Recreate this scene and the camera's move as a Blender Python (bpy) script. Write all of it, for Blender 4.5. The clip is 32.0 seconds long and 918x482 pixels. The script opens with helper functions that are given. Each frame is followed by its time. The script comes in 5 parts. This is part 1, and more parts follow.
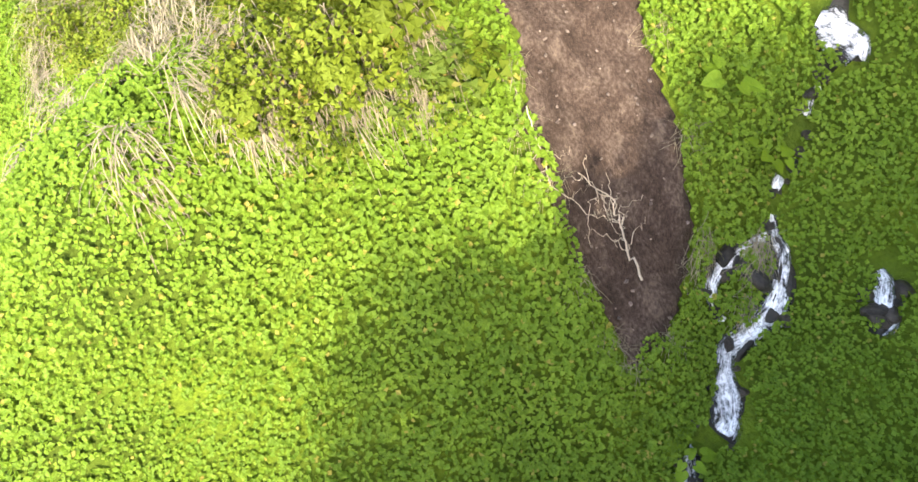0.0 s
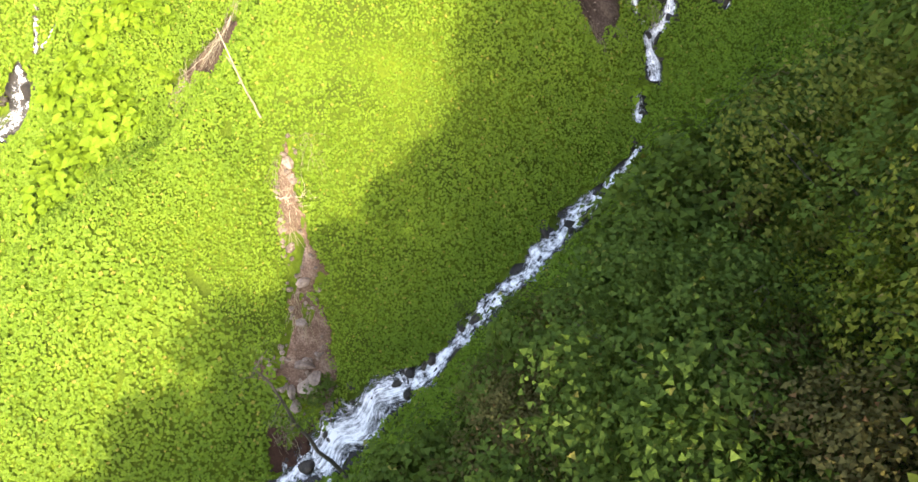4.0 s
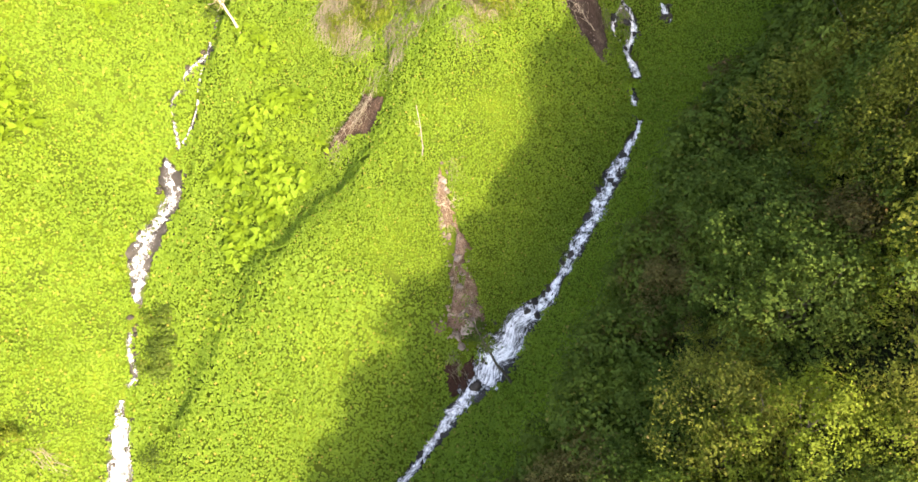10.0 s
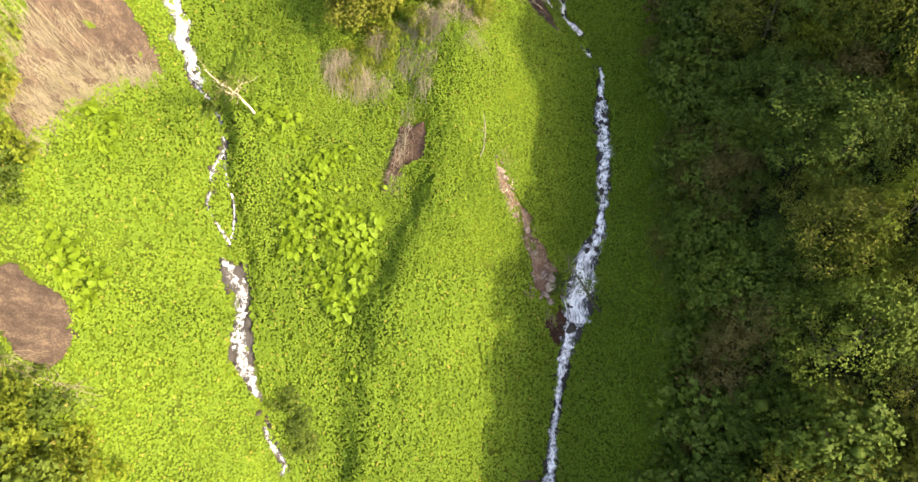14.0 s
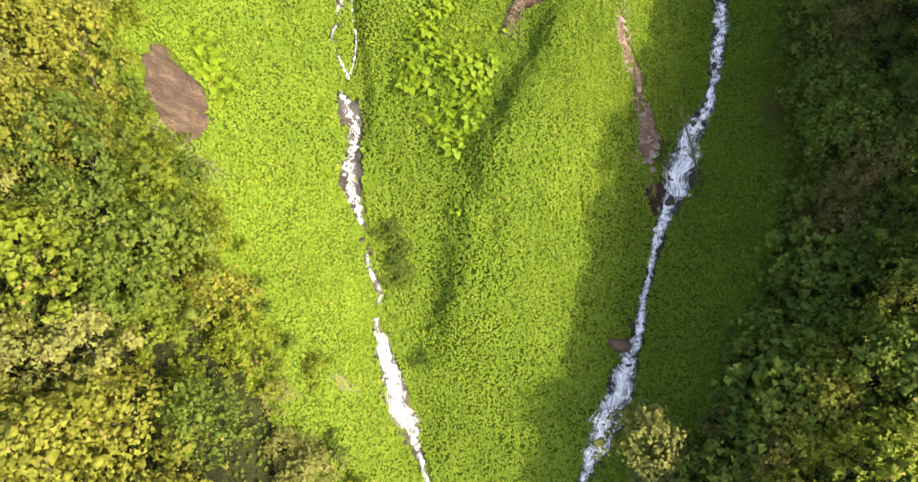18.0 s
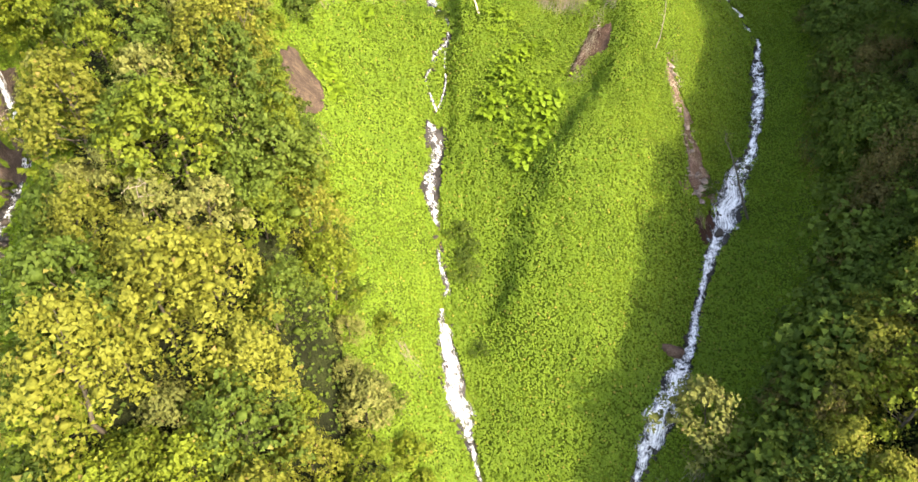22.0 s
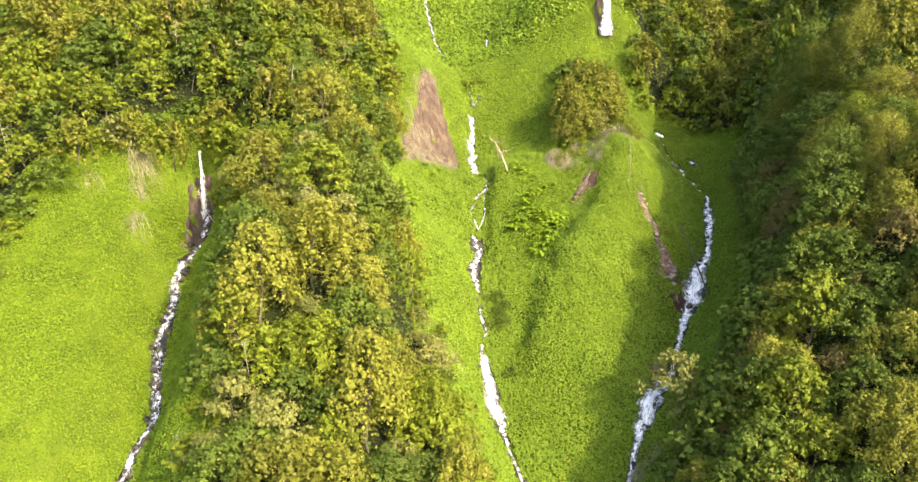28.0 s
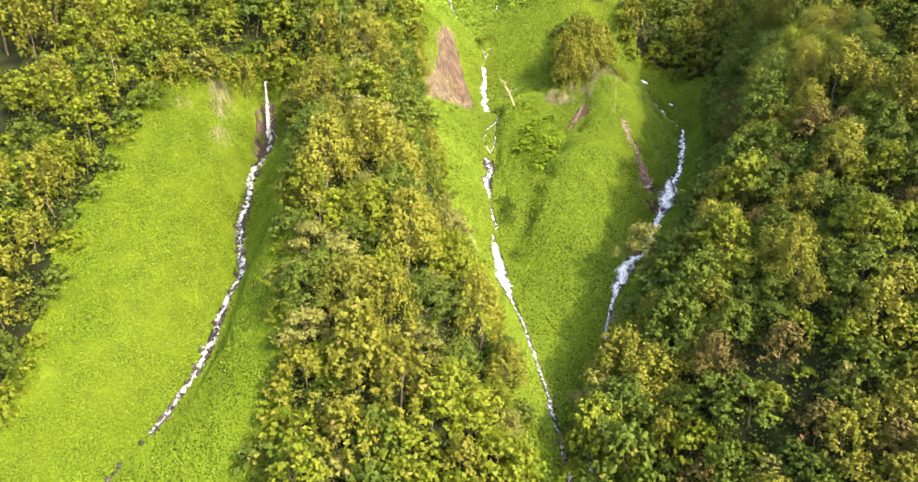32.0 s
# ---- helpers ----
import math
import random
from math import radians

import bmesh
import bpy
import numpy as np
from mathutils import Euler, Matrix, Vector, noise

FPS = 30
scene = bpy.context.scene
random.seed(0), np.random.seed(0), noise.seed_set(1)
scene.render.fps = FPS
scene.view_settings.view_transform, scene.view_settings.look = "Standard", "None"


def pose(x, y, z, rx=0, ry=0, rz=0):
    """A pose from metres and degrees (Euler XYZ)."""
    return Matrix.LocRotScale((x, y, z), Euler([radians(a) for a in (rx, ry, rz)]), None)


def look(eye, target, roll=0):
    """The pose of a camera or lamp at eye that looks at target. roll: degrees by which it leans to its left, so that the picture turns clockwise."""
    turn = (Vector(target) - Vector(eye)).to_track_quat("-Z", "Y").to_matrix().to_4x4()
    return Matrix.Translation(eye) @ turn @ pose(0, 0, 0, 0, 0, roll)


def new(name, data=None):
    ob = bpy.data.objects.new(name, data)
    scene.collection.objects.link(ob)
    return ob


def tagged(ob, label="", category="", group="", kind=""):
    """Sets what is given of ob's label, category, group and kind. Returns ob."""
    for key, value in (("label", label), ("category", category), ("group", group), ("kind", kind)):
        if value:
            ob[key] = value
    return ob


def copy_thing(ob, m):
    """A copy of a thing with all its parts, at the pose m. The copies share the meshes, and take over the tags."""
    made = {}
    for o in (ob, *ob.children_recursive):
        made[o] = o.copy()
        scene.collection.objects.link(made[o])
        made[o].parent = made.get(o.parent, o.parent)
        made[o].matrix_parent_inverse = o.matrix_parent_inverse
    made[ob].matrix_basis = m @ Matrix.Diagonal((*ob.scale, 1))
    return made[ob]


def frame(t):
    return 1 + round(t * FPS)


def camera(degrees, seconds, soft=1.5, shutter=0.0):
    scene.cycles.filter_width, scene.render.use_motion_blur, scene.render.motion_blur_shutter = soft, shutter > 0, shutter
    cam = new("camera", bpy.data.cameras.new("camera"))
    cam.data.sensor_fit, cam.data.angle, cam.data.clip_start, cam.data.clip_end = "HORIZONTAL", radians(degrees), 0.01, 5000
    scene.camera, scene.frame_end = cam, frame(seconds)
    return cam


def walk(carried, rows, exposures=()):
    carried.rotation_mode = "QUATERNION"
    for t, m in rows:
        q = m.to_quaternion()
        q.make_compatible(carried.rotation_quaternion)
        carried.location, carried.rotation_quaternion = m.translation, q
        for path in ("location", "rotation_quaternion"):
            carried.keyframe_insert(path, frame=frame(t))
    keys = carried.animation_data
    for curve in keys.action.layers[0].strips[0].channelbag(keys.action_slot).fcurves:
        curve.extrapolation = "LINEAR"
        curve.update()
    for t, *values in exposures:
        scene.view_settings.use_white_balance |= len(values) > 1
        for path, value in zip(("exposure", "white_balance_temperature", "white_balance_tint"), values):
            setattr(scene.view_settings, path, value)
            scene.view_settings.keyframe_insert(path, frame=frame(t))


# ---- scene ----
cam = camera(67.8, 32.0)
METRES, EYE, TILT, LEAN, TURN = 150.0, 90.0, -56.8, -0.2, 40.4
ROWS = [
    (0.0, 0.0, 0.0, 0.0, 0.0, -0.0, 0.0),
    (0.5, -0.0105, -0.011, -0.0055, 0.18, -0.19, 0.07),
    (1.0, -0.0189, -0.0227, -0.0111, 0.34, -0.65, 0.11),
    (1.5, -0.0257, -0.0348, -0.0183, 0.41, -0.69, 0.16),
    (2.0, -0.0306, -0.0489, -0.0253, 0.44, -0.78, 0.21),
    (2.5, -0.0346, -0.0627, -0.0333, 0.51, -0.88, 0.27),
    (3.0, -0.0382, -0.0732, -0.0448, -0.34, -0.66, 1.38),
    (3.5, -0.042, -0.0829, -0.0567, -4.12, -1.08, 6.63),
    (4.0, -0.0482, -0.0927, -0.0683, -6.53, -1.66, 9.83),
    (4.5, -0.0559, -0.102, -0.0798, -7.38, -2.07, 10.87),
    (6.5, -0.0732, -0.1332, -0.093, -7.08, -2.12, 10.75),
    (7.0, -0.0795, -0.141, -0.0886, -7.29, -2.1, 10.87),
    (7.5, -0.0883, -0.1483, -0.0835, -7.59, -2.12, 11.13),
    (8.0, -0.0989, -0.1551, -0.0773, -8.06, -2.23, 11.72),
    (8.5, -0.111, -0.1615, -0.071, -9.17, -2.35, 13.07),
    (9.0, -0.1239, -0.1676, -0.0637, -11.69, -2.99, 16.38),
    (9.5, -0.1377, -0.1732, -0.0554, -14.42, -3.92, 19.78),
    (10.0, -0.1518, -0.178, -0.0468, -17.23, -5.01, 23.13),
    (10.5, -0.1661, -0.1815, -0.0378, -19.95, -6.24, 26.17),
    (11.0, -0.1805, -0.1842, -0.0281, -22.52, -7.55, 28.96),
    (11.5, -0.1948, -0.1855, -0.0181, -23.78, -8.32, 30.25),
    (12.0, -0.209, -0.1857, -0.0086, -25.45, -9.15, 32.0),
    (12.5, -0.2231, -0.1843, -0.0012, -34.15, -13.85, 39.02),
    (13.0, -0.2358, -0.1822, 0.012, -40.6, -18.88, 43.36),
    (13.5, -0.2468, -0.178, 0.0196, -40.33, -18.63, 43.49),
    (14.0, -0.2564, -0.1712, 0.0234, -40.08, -18.36, 43.65),
    (14.5, -0.2649, -0.1644, 0.0238, -39.88, -18.22, 43.73),
    (16.5, -0.303, -0.1554, 0.0071, -38.52, -17.05, 43.01),
    (17.0, -0.3128, -0.1544, -0.0001, -35.89, -15.41, 41.6),
    (17.5, -0.3216, -0.1533, -0.0072, -34.06, -14.26, 40.53),
    (18.0, -0.3305, -0.1523, -0.0147, -32.55, -13.23, 39.64),
    (18.5, -0.3395, -0.1512, -0.0231, -31.36, -12.47, 38.92),
    (19.0, -0.3495, -0.1501, -0.0324, -30.52, -11.57, 38.34),
    (19.5, -0.3601, -0.1495, -0.0424, -29.79, -10.07, 37.82),
    (20.0, -0.3713, -0.1492, -0.0526, -29.18, -7.95, 37.33),
    (20.5, -0.3828, -0.1492, -0.0635, -28.6, -5.08, 36.87),
    (21.0, -0.3945, -0.1492, -0.0746, -28.12, -1.53, 36.45),
    (21.5, -0.4065, -0.1495, -0.0862, -27.66, 2.77, 36.07),
    (22.0, -0.4185, -0.1502, -0.0984, -27.14, 7.85, 35.7),
    (22.5, -0.4305, -0.1511, -0.1105, -26.66, 13.22, 35.31),
    (23.0, -0.4427, -0.1524, -0.1232, -26.26, 18.49, 35.01),
    (23.5, -0.4549, -0.1539, -0.1363, -26.1, 23.0, 34.92),
    (24.0, -0.4676, -0.1551, -0.1498, -25.81, 26.92, 34.7),
    (24.5, -0.4803, -0.1566, -0.1636, -25.7, 29.99, 34.63),
    (26.5, -0.5316, -0.1631, -0.2198, -25.29, 34.89, 34.38),
    (27.0, -0.544, -0.1649, -0.2338, -25.17, 34.92, 34.3),
    (27.5, -0.5566, -0.1667, -0.2477, -25.07, 34.92, 34.25),
    (28.0, -0.5691, -0.1687, -0.2619, -24.98, 34.93, 34.17),
    (28.5, -0.5816, -0.1707, -0.2759, -24.89, 34.95, 34.1),
    (29.0, -0.5941, -0.1726, -0.2901, -24.78, 34.96, 34.03),
    (29.5, -0.6066, -0.1746, -0.3042, -24.69, 34.97, 33.95),
    (30.0, -0.619, -0.1766, -0.3182, -24.62, 34.98, 33.89),
    (30.5, -0.6313, -0.1787, -0.3322, -24.52, 35.0, 33.81),
    (31.0, -0.6436, -0.1807, -0.3462, -24.42, 35.03, 33.74),
    (31.5, -0.6561, -0.1828, -0.36, -24.35, 35.05, 33.68),
    (32.0, -0.6683, -0.1849, -0.3738, -24.29, 35.13, 33.64),
]
exposures = [(0.0, 1.52, 6350, 8), (3.0, 1.5, 6800, 9), (5.0, 1.6, 7050, 11), (8.0, 1.55, 7300, 12), (12.0, 1.24, 7300, 13), (17.0, 1.02, 7150, 13), (20.0, 1.03, 6850, 11), (23.0, 1.26, 7050, 12), (26.0, 1.24, 7150, 12), (32.0, 1.3, 7150, 12)]
walk(cam, [(t, pose(0, 0, EYE, TILT, LEAN, TURN) @ pose(METRES * x, METRES * y, METRES * z, 90 + pitch, roll, yaw)) for t, x, y, z, yaw, pitch, roll in ROWS], exposures)

# ---- light: low sun from the south-east, over the wooded eastern flank, clear sky ----
SUN_DIR = Vector((0.572, -0.572, 0.588)).normalized()
sun_elev = math.asin(SUN_DIR.z)
sun_az = math.atan2(SUN_DIR.x, SUN_DIR.y)
world = bpy.data.worlds.new("world")
scene.world = world
world.use_nodes = True
wn = world.node_tree.nodes
sky = wn.new("ShaderNodeTexSky")
sky.sky_type = "NISHITA"
sky.sun_disc = False
sky.dust_density = 3.0
sky.ozone_density = 0.5
sky.sun_elevation = sun_elev
sky.sun_rotation = sun_az
wn["Background"].inputs["Strength"].default_value = 0.34
haze = wn.new("ShaderNodeHueSaturation")
haze.inputs["Saturation"].default_value = 0.95
world.node_tree.links.new(sky.outputs[0], haze.inputs["Color"])
world.node_tree.links.new(haze.outputs[0], wn["Background"].inputs["Color"])
sun_data = bpy.data.lights.new("sun", "SUN")
sun_data.energy = 4.4
sun_data.angle = radians(0.5)
sun_data.color = (1.0, 0.88, 0.68)
sun = new("sun", sun_data)
sun.matrix_basis = look(tuple(SUN_DIR * 400), (0, 0, 0))


# ---- materials ----
class Nodes:
    """A small helper to write node materials in few lines."""

    def __init__(self, name):
        self.mat = bpy.data.materials.new(name)
        self.mat.use_nodes = True
        self.t = self.mat.node_tree
        self.bsdf = self.t.nodes["Principled BSDF"]
        self.out = self.t.nodes["Material Output"]

    def add(self, kind, ins=None, **props):
        n = self.t.nodes.new(kind)
        for k, v in props.items():
            setattr(n, k, v)
        for k, v in (ins or {}).items():
            if isinstance(v, bpy.types.NodeSocket):
                self.t.links.new(v, n.inputs[k])
            else:
                n.inputs[k].default_value = v
        return n

    def set(self, **ins):
        for k, v in ins.items():
            s = self.bsdf.inputs[k.replace("_", " ")]
            if isinstance(v, bpy.types.NodeSocket):
                self.t.links.new(v, s)
            else:
                s.default_value = v

    def coords(self, kind="Object"):
        return self.add("ShaderNodeTexCoord").outputs[kind]

    def place(self):
        return self.add("ShaderNodeNewGeometry").outputs["Position"]

    def noise(self, scale, detail=4, vector=None, rough=0.55):
        ins = {"Scale": scale, "Detail": detail, "Roughness": rough}
        if vector is not None:
            ins["Vector"] = vector
        return self.add("ShaderNodeTexNoise", ins).outputs["Fac"]

    def ramp(self, fac, *stops):
        r = self.add("ShaderNodeValToRGB", {"Fac": fac})
        e = r.color_ramp.elements
        while len(e) < len(stops):
            e.new(0.5)
        for el, (p, c) in zip(e, stops):
            el.position = p
            el.color = (*c, 1) if len(c) == 3 else c
        return r.outputs["Color"]

    def mix(self, fac, a, b, blend="MIX"):
        m = self.add("ShaderNodeMix", data_type="RGBA", blend_type=blend)
        for i, v in ((0, fac), (6, a), (7, b)):
            if isinstance(v, bpy.types.NodeSocket):
                self.t.links.new(v, m.inputs[i])
            else:
                m.inputs[i].default_value = v if i == 0 else (*v, 1)
        return m.outputs[2]

    def calc(self, op, a, b=0.0, c=0.0):
        m = self.add("ShaderNodeMath", operation=op)
        for i, v in enumerate((a, b, c)):
            if isinstance(v, bpy.types.NodeSocket):
                self.t.links.new(v, m.inputs[i])
            else:
                m.inputs[i].default_value = v
        return m.outputs[0]

    def bump(self, height, strength=0.5, distance=0.05):
        self.set(Normal=self.add("ShaderNodeBump", {"Height": height, "Strength": strength, "Distance": distance}).outputs[0])

    def translucent(self, colour, amount):
        tr = self.add("ShaderNodeBsdfTranslucent", {"Color": colour})
        ms = self.add("ShaderNodeMixShader", {0: amount, 1: self.bsdf.outputs[0], 2: tr.outputs[0]})
        self.t.links.new(ms.outputs[0], self.out.inputs["Surface"])


def leaf_material(name, dark, mid, light, dry, patch=0.25, through_light=0.3, by_object=False, rough=0.55, gloss=0.15):
    """Leaves: each leaf has a shade of its own, with patches of fresher or older growth and a few dry ones."""
    n = Nodes(name)
    geo = n.add("ShaderNodeNewGeometry")
    isl = geo.outputs["Random Per Island"]
    big = n.noise(patch, 3, geo.outputs["Position"])
    tone = n.calc("ADD", n.calc("MULTIPLY", isl, 0.2), n.calc("ADD", n.calc("MULTIPLY", big, 0.4), n.calc("MULTIPLY", n.noise(1.3, 2, geo.outputs["Position"]), 0.28)))
    fine = n.noise(11.0, 3, geo.outputs["Position"], 0.7)
    tone = n.calc("ADD", tone, n.calc("MULTIPLY", n.calc("SUBTRACT", fine, 0.5), 0.45))
    if by_object:
        rnd = n.add("ShaderNodeObjectInfo").outputs["Random"]
        tone = n.calc("ADD", n.calc("MULTIPLY", tone, 0.72), n.calc("MULTIPLY", rnd, 0.32))
    col = n.ramp(tone, (0.2, dark), (0.5, mid), (0.86, light))
    worn = n.calc("GREATER_THAN", n.calc("FRACT", n.calc("MULTIPLY", isl, 37.0)), 0.98)
    col = n.mix(worn, col, dry)
    n.set(Base_Color=col, Roughness=rough, Specular_IOR_Level=gloss)
    n.bump(fine, 0.6, 0.05)
    n.translucent(n.mix(0.5, col, light), through_light)
    return n.mat


CARPET = leaf_material("vine_leaf", (0.098, 0.17, 0.014), (0.162, 0.25, 0.02), (0.238, 0.32, 0.032), (0.3, 0.26, 0.05), through_light=0.38, rough=0.5, gloss=0.18)
BROAD = leaf_material("broad_leaf", (0.09, 0.16, 0.01), (0.15, 0.23, 0.013), (0.21, 0.285, 0.02), (0.3, 0.3, 0.03), through_light=0.28, rough=0.5)
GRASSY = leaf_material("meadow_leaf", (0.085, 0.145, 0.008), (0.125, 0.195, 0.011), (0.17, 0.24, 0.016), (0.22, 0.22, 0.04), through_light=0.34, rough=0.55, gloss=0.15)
LEAF_TONES = {
    "yellow": ((0.076, 0.1, 0.008), (0.118, 0.152, 0.011), (0.172, 0.206, 0.016), (0.22, 0.17, 0.04)),
    "green": ((0.04, 0.067, 0.009), (0.066, 0.1, 0.012), (0.11, 0.146, 0.017), (0.16, 0.15, 0.03)),
    "olive": ((0.084, 0.092, 0.012), (0.132, 0.142, 0.016), (0.195, 0.202, 0.027), (0.2, 0.15, 0.045)),
    "brown": ((0.062, 0.054, 0.016), (0.098, 0.085, 0.023), (0.155, 0.136, 0.04), (0.2, 0.11, 0.045)),
    "pale": ((0.1, 0.112, 0.027), (0.145, 0.155, 0.037), (0.205, 0.21, 0.055), (0.24, 0.19, 0.07)),
}
TREE_LEAF = {k: leaf_material(k + "_tree_leaf", *v, 0.15, 0.18, True, 0.65) for k, v in LEAF_TONES.items()}
FAR_LEAF = {k: leaf_material(k + "_wood_leaf", *v, 0.2, 0.24, False, 0.65) for k, v in LEAF_TONES.items()}
STRAW = leaf_material("dry_stalk", (0.14, 0.115, 0.072), (0.25, 0.215, 0.145), (0.37, 0.33, 0.24), (0.2, 0.2, 0.03), 0.6, 0.12, rough=0.8)
RUST = leaf_material("rusty_fern", (0.075, 0.04, 0.018), (0.15, 0.085, 0.035), (0.23, 0.15, 0.06), (0.14, 0.16, 0.02), 0.6, 0.12, rough=0.8)


def ground_material(name, dark, mid, light):
    n = Nodes(name)
    p = n.place()
    a, b = n.noise(0.35, 5, p), n.noise(6.0, 4, p)
    col = n.ramp(a, (0.3, dark), (0.5, mid), (0.7, light))
    col = n.mix(n.ramp(b, (0.4, (0, 0, 0)), (0.7, (0.6, 0.6, 0.6))), col, dark)
    n.set(Base_Color=col, Roughness=0.9, Specular_IOR_Level=0.1)
    n.bump(b, 0.8, 0.15)
    return n.mat


def soil_material(name, dark, mid, light, streak=0.0):
    n = Nodes(name)
    p = n.place()
    if streak:
        m = n.add("ShaderNodeMapping", {"Vector": p, "Scale": (1.0, 1.0, streak)})
        p2 = m.outputs[0]
    else:
        p2 = p
    a, b, c = n.noise(1.3, 6, p2, 0.7), n.noise(11.0, 5, p2, 0.7), n.noise(38.0, 3, p)
    mixed = n.calc("ADD", n.calc("MULTIPLY", a, 0.5), n.calc("MULTIPLY", b, 0.5))
    col = n.ramp(mixed, (0.36, dark), (0.5, mid), (0.66, light))
    col = n.mix(n.ramp(c, (0.62, (0, 0, 0)), (0.72, (1, 1, 1))), col, light)
    n.set(Base_Color=col, Roughness=0.92, Specular_IOR_Level=0.15)
    n.bump(mixed, 0.9, 0.12)
    return n.mat


def rock_material(name, dark, light, rough):
    n = Nodes(name)
    p = n.coords()
    a, b = n.noise(1.8, 6, p, 0.65), n.noise(14.0, 4, p)
    rnd = n.add("ShaderNodeObjectInfo").outputs["Random"]
    col = n.ramp(n.calc("ADD", n.calc("MULTIPLY", a, 0.8), n.calc("MULTIPLY", rnd, 0.2)), (0.35, dark), (0.7, light))
    n.set(Base_Color=col, Roughness=rough, Specular_IOR_Level=0.32)
    n.bump(n.calc("ADD", a, n.calc("MULTIPLY", b, 0.4)), 0.8, 0.08)
    return n.mat


def bark_material(name, dark, light):
    n = Nodes(name)
    p = n.coords()
    m = n.add("ShaderNodeMapping", {"Vector": p, "Scale": (6.0, 6.0, 1.2)}).outputs[0]
    a, b = n.noise(2.0, 5, m, 0.7), n.noise(1.1, 3, p)
    n.set(Base_Color=n.ramp(n.calc("ADD", n.calc("MULTIPLY", a, 0.7), n.calc("MULTIPLY", b, 0.3)), (0.3, dark), (0.68, light)), Roughness=0.85)
    n.bump(a, 0.7, 0.02)
    return n.mat


def water_material(name, foam, across=2.8, along=1.7, veil=0.42):
    """White water: lacy foam strung out along the flow over a thin dark film, thinning out at the ragged rims."""
    n = Nodes(name)
    uv = n.coords("UV")
    long = n.add("ShaderNodeMapping", {"Vector": uv, "Scale": (across, along, 1.0)}).outputs[0]
    warp = n.add("ShaderNodeMix", {0: 0.16, 4: long, 5: n.add("ShaderNodeTexNoise", {"Vector": n.place(), "Scale": 2.0}).outputs["Color"]}, data_type="VECTOR").outputs[1]
    strands = n.noise(3.0, 9, warp, 0.7)
    lumps = n.noise(2.2, 6, n.place(), 0.65)
    spray = n.noise(22.0, 4, n.place(), 0.7)
    f = n.calc("ADD", n.calc("MULTIPLY", strands, veil), n.calc("ADD", n.calc("MULTIPLY", lumps, 0.85 - veil), n.calc("MULTIPLY", spray, 0.15)))
    rim = n.calc("ABSOLUTE", n.add("ShaderNodeSeparateXYZ", {0: uv}).outputs[0])
    f = n.calc("SUBTRACT", f, n.calc("MULTIPLY", n.calc("POWER", rim, 2.0), 0.17))
    col = n.ramp(f, (foam - 0.1, (0.03, 0.028, 0.026)), (foam - 0.03, (0.1, 0.1, 0.1)), (foam + 0.02, (0.3, 0.3, 0.31)), (foam + 0.1, (0.85, 0.85, 0.86)))
    n.set(Base_Color=col, Roughness=n.ramp(f, (foam - 0.08, (0.15,) * 3), (foam + 0.03, (0.8,) * 3)), Specular_IOR_Level=0.35)
    n.set(Alpha=n.ramp(f, (foam - 0.12, (0.0,) * 3), (foam - 0.04, (0.4,) * 3), (foam + 0.03, (1.0,) * 3)))
    n.bump(f, 0.7, 0.15)
    return n.mat


GROUND = ground_material("mossy_ground", (0.045, 0.066, 0.007), (0.078, 0.115, 0.009), (0.115, 0.16, 0.011))
# leaf litter with the shade under the trees put into its near-black colour
SHADED_LITTER = ground_material("shaded_leaf_litter", (0.008, 0.009, 0.004), (0.015, 0.019, 0.006), (0.03, 0.038, 0.009))
SOIL = soil_material("brown_earth", (0.02, 0.013, 0.009), (0.052, 0.034, 0.025), (0.14, 0.105, 0.08), 0.2)
REDSOIL = soil_material("reddish_earth", (0.045, 0.026, 0.018), (0.12, 0.077, 0.055), (0.3, 0.23, 0.18))
BANKSOIL = soil_material("brown_bank_earth", (0.03, 0.018, 0.012), (0.075, 0.045, 0.03), (0.17, 0.11, 0.075))
DARKSOIL = soil_material("dark_red_earth", (0.02, 0.011, 0.007), (0.045, 0.022, 0.014), (0.085, 0.045, 0.03))
WETFACE = soil_material("wet_brown_rock", (0.018, 0.013, 0.01), (0.045, 0.033, 0.025), (0.12, 0.09, 0.07), 0.4)
CLIFF = soil_material("streaked_cliff", (0.03, 0.021, 0.015), (0.065, 0.046, 0.034), (0.17, 0.125, 0.08), 0.18)
BEDROCK = rock_material("stream_bed_rock", (0.006, 0.005, 0.004), (0.03, 0.024, 0.019), 0.5)
WETROCK = rock_material("wet_basalt", (0.012, 0.01, 0.008), (0.07, 0.055, 0.042), 0.42)
DRYROCK = rock_material("dry_stone", (0.09, 0.065, 0.05), (0.34, 0.27, 0.22), 0.85)
BARK = bark_material("grey_bark", (0.03, 0.024, 0.016), (0.12, 0.1, 0.07))
DEADWOOD = bark_material("bleached_wood", (0.25, 0.19, 0.13), (0.58, 0.5, 0.38))
WATER = water_material("white_water", 0.445)
FALLWATER = water_material("falling_water", 0.425, 4.5, 0.6, 0.55)
VEIL = water_material("thin_veil", 0.45, 4.5, 0.7, 0.55)
BROKENWATER = water_material("broken_water", 0.49)


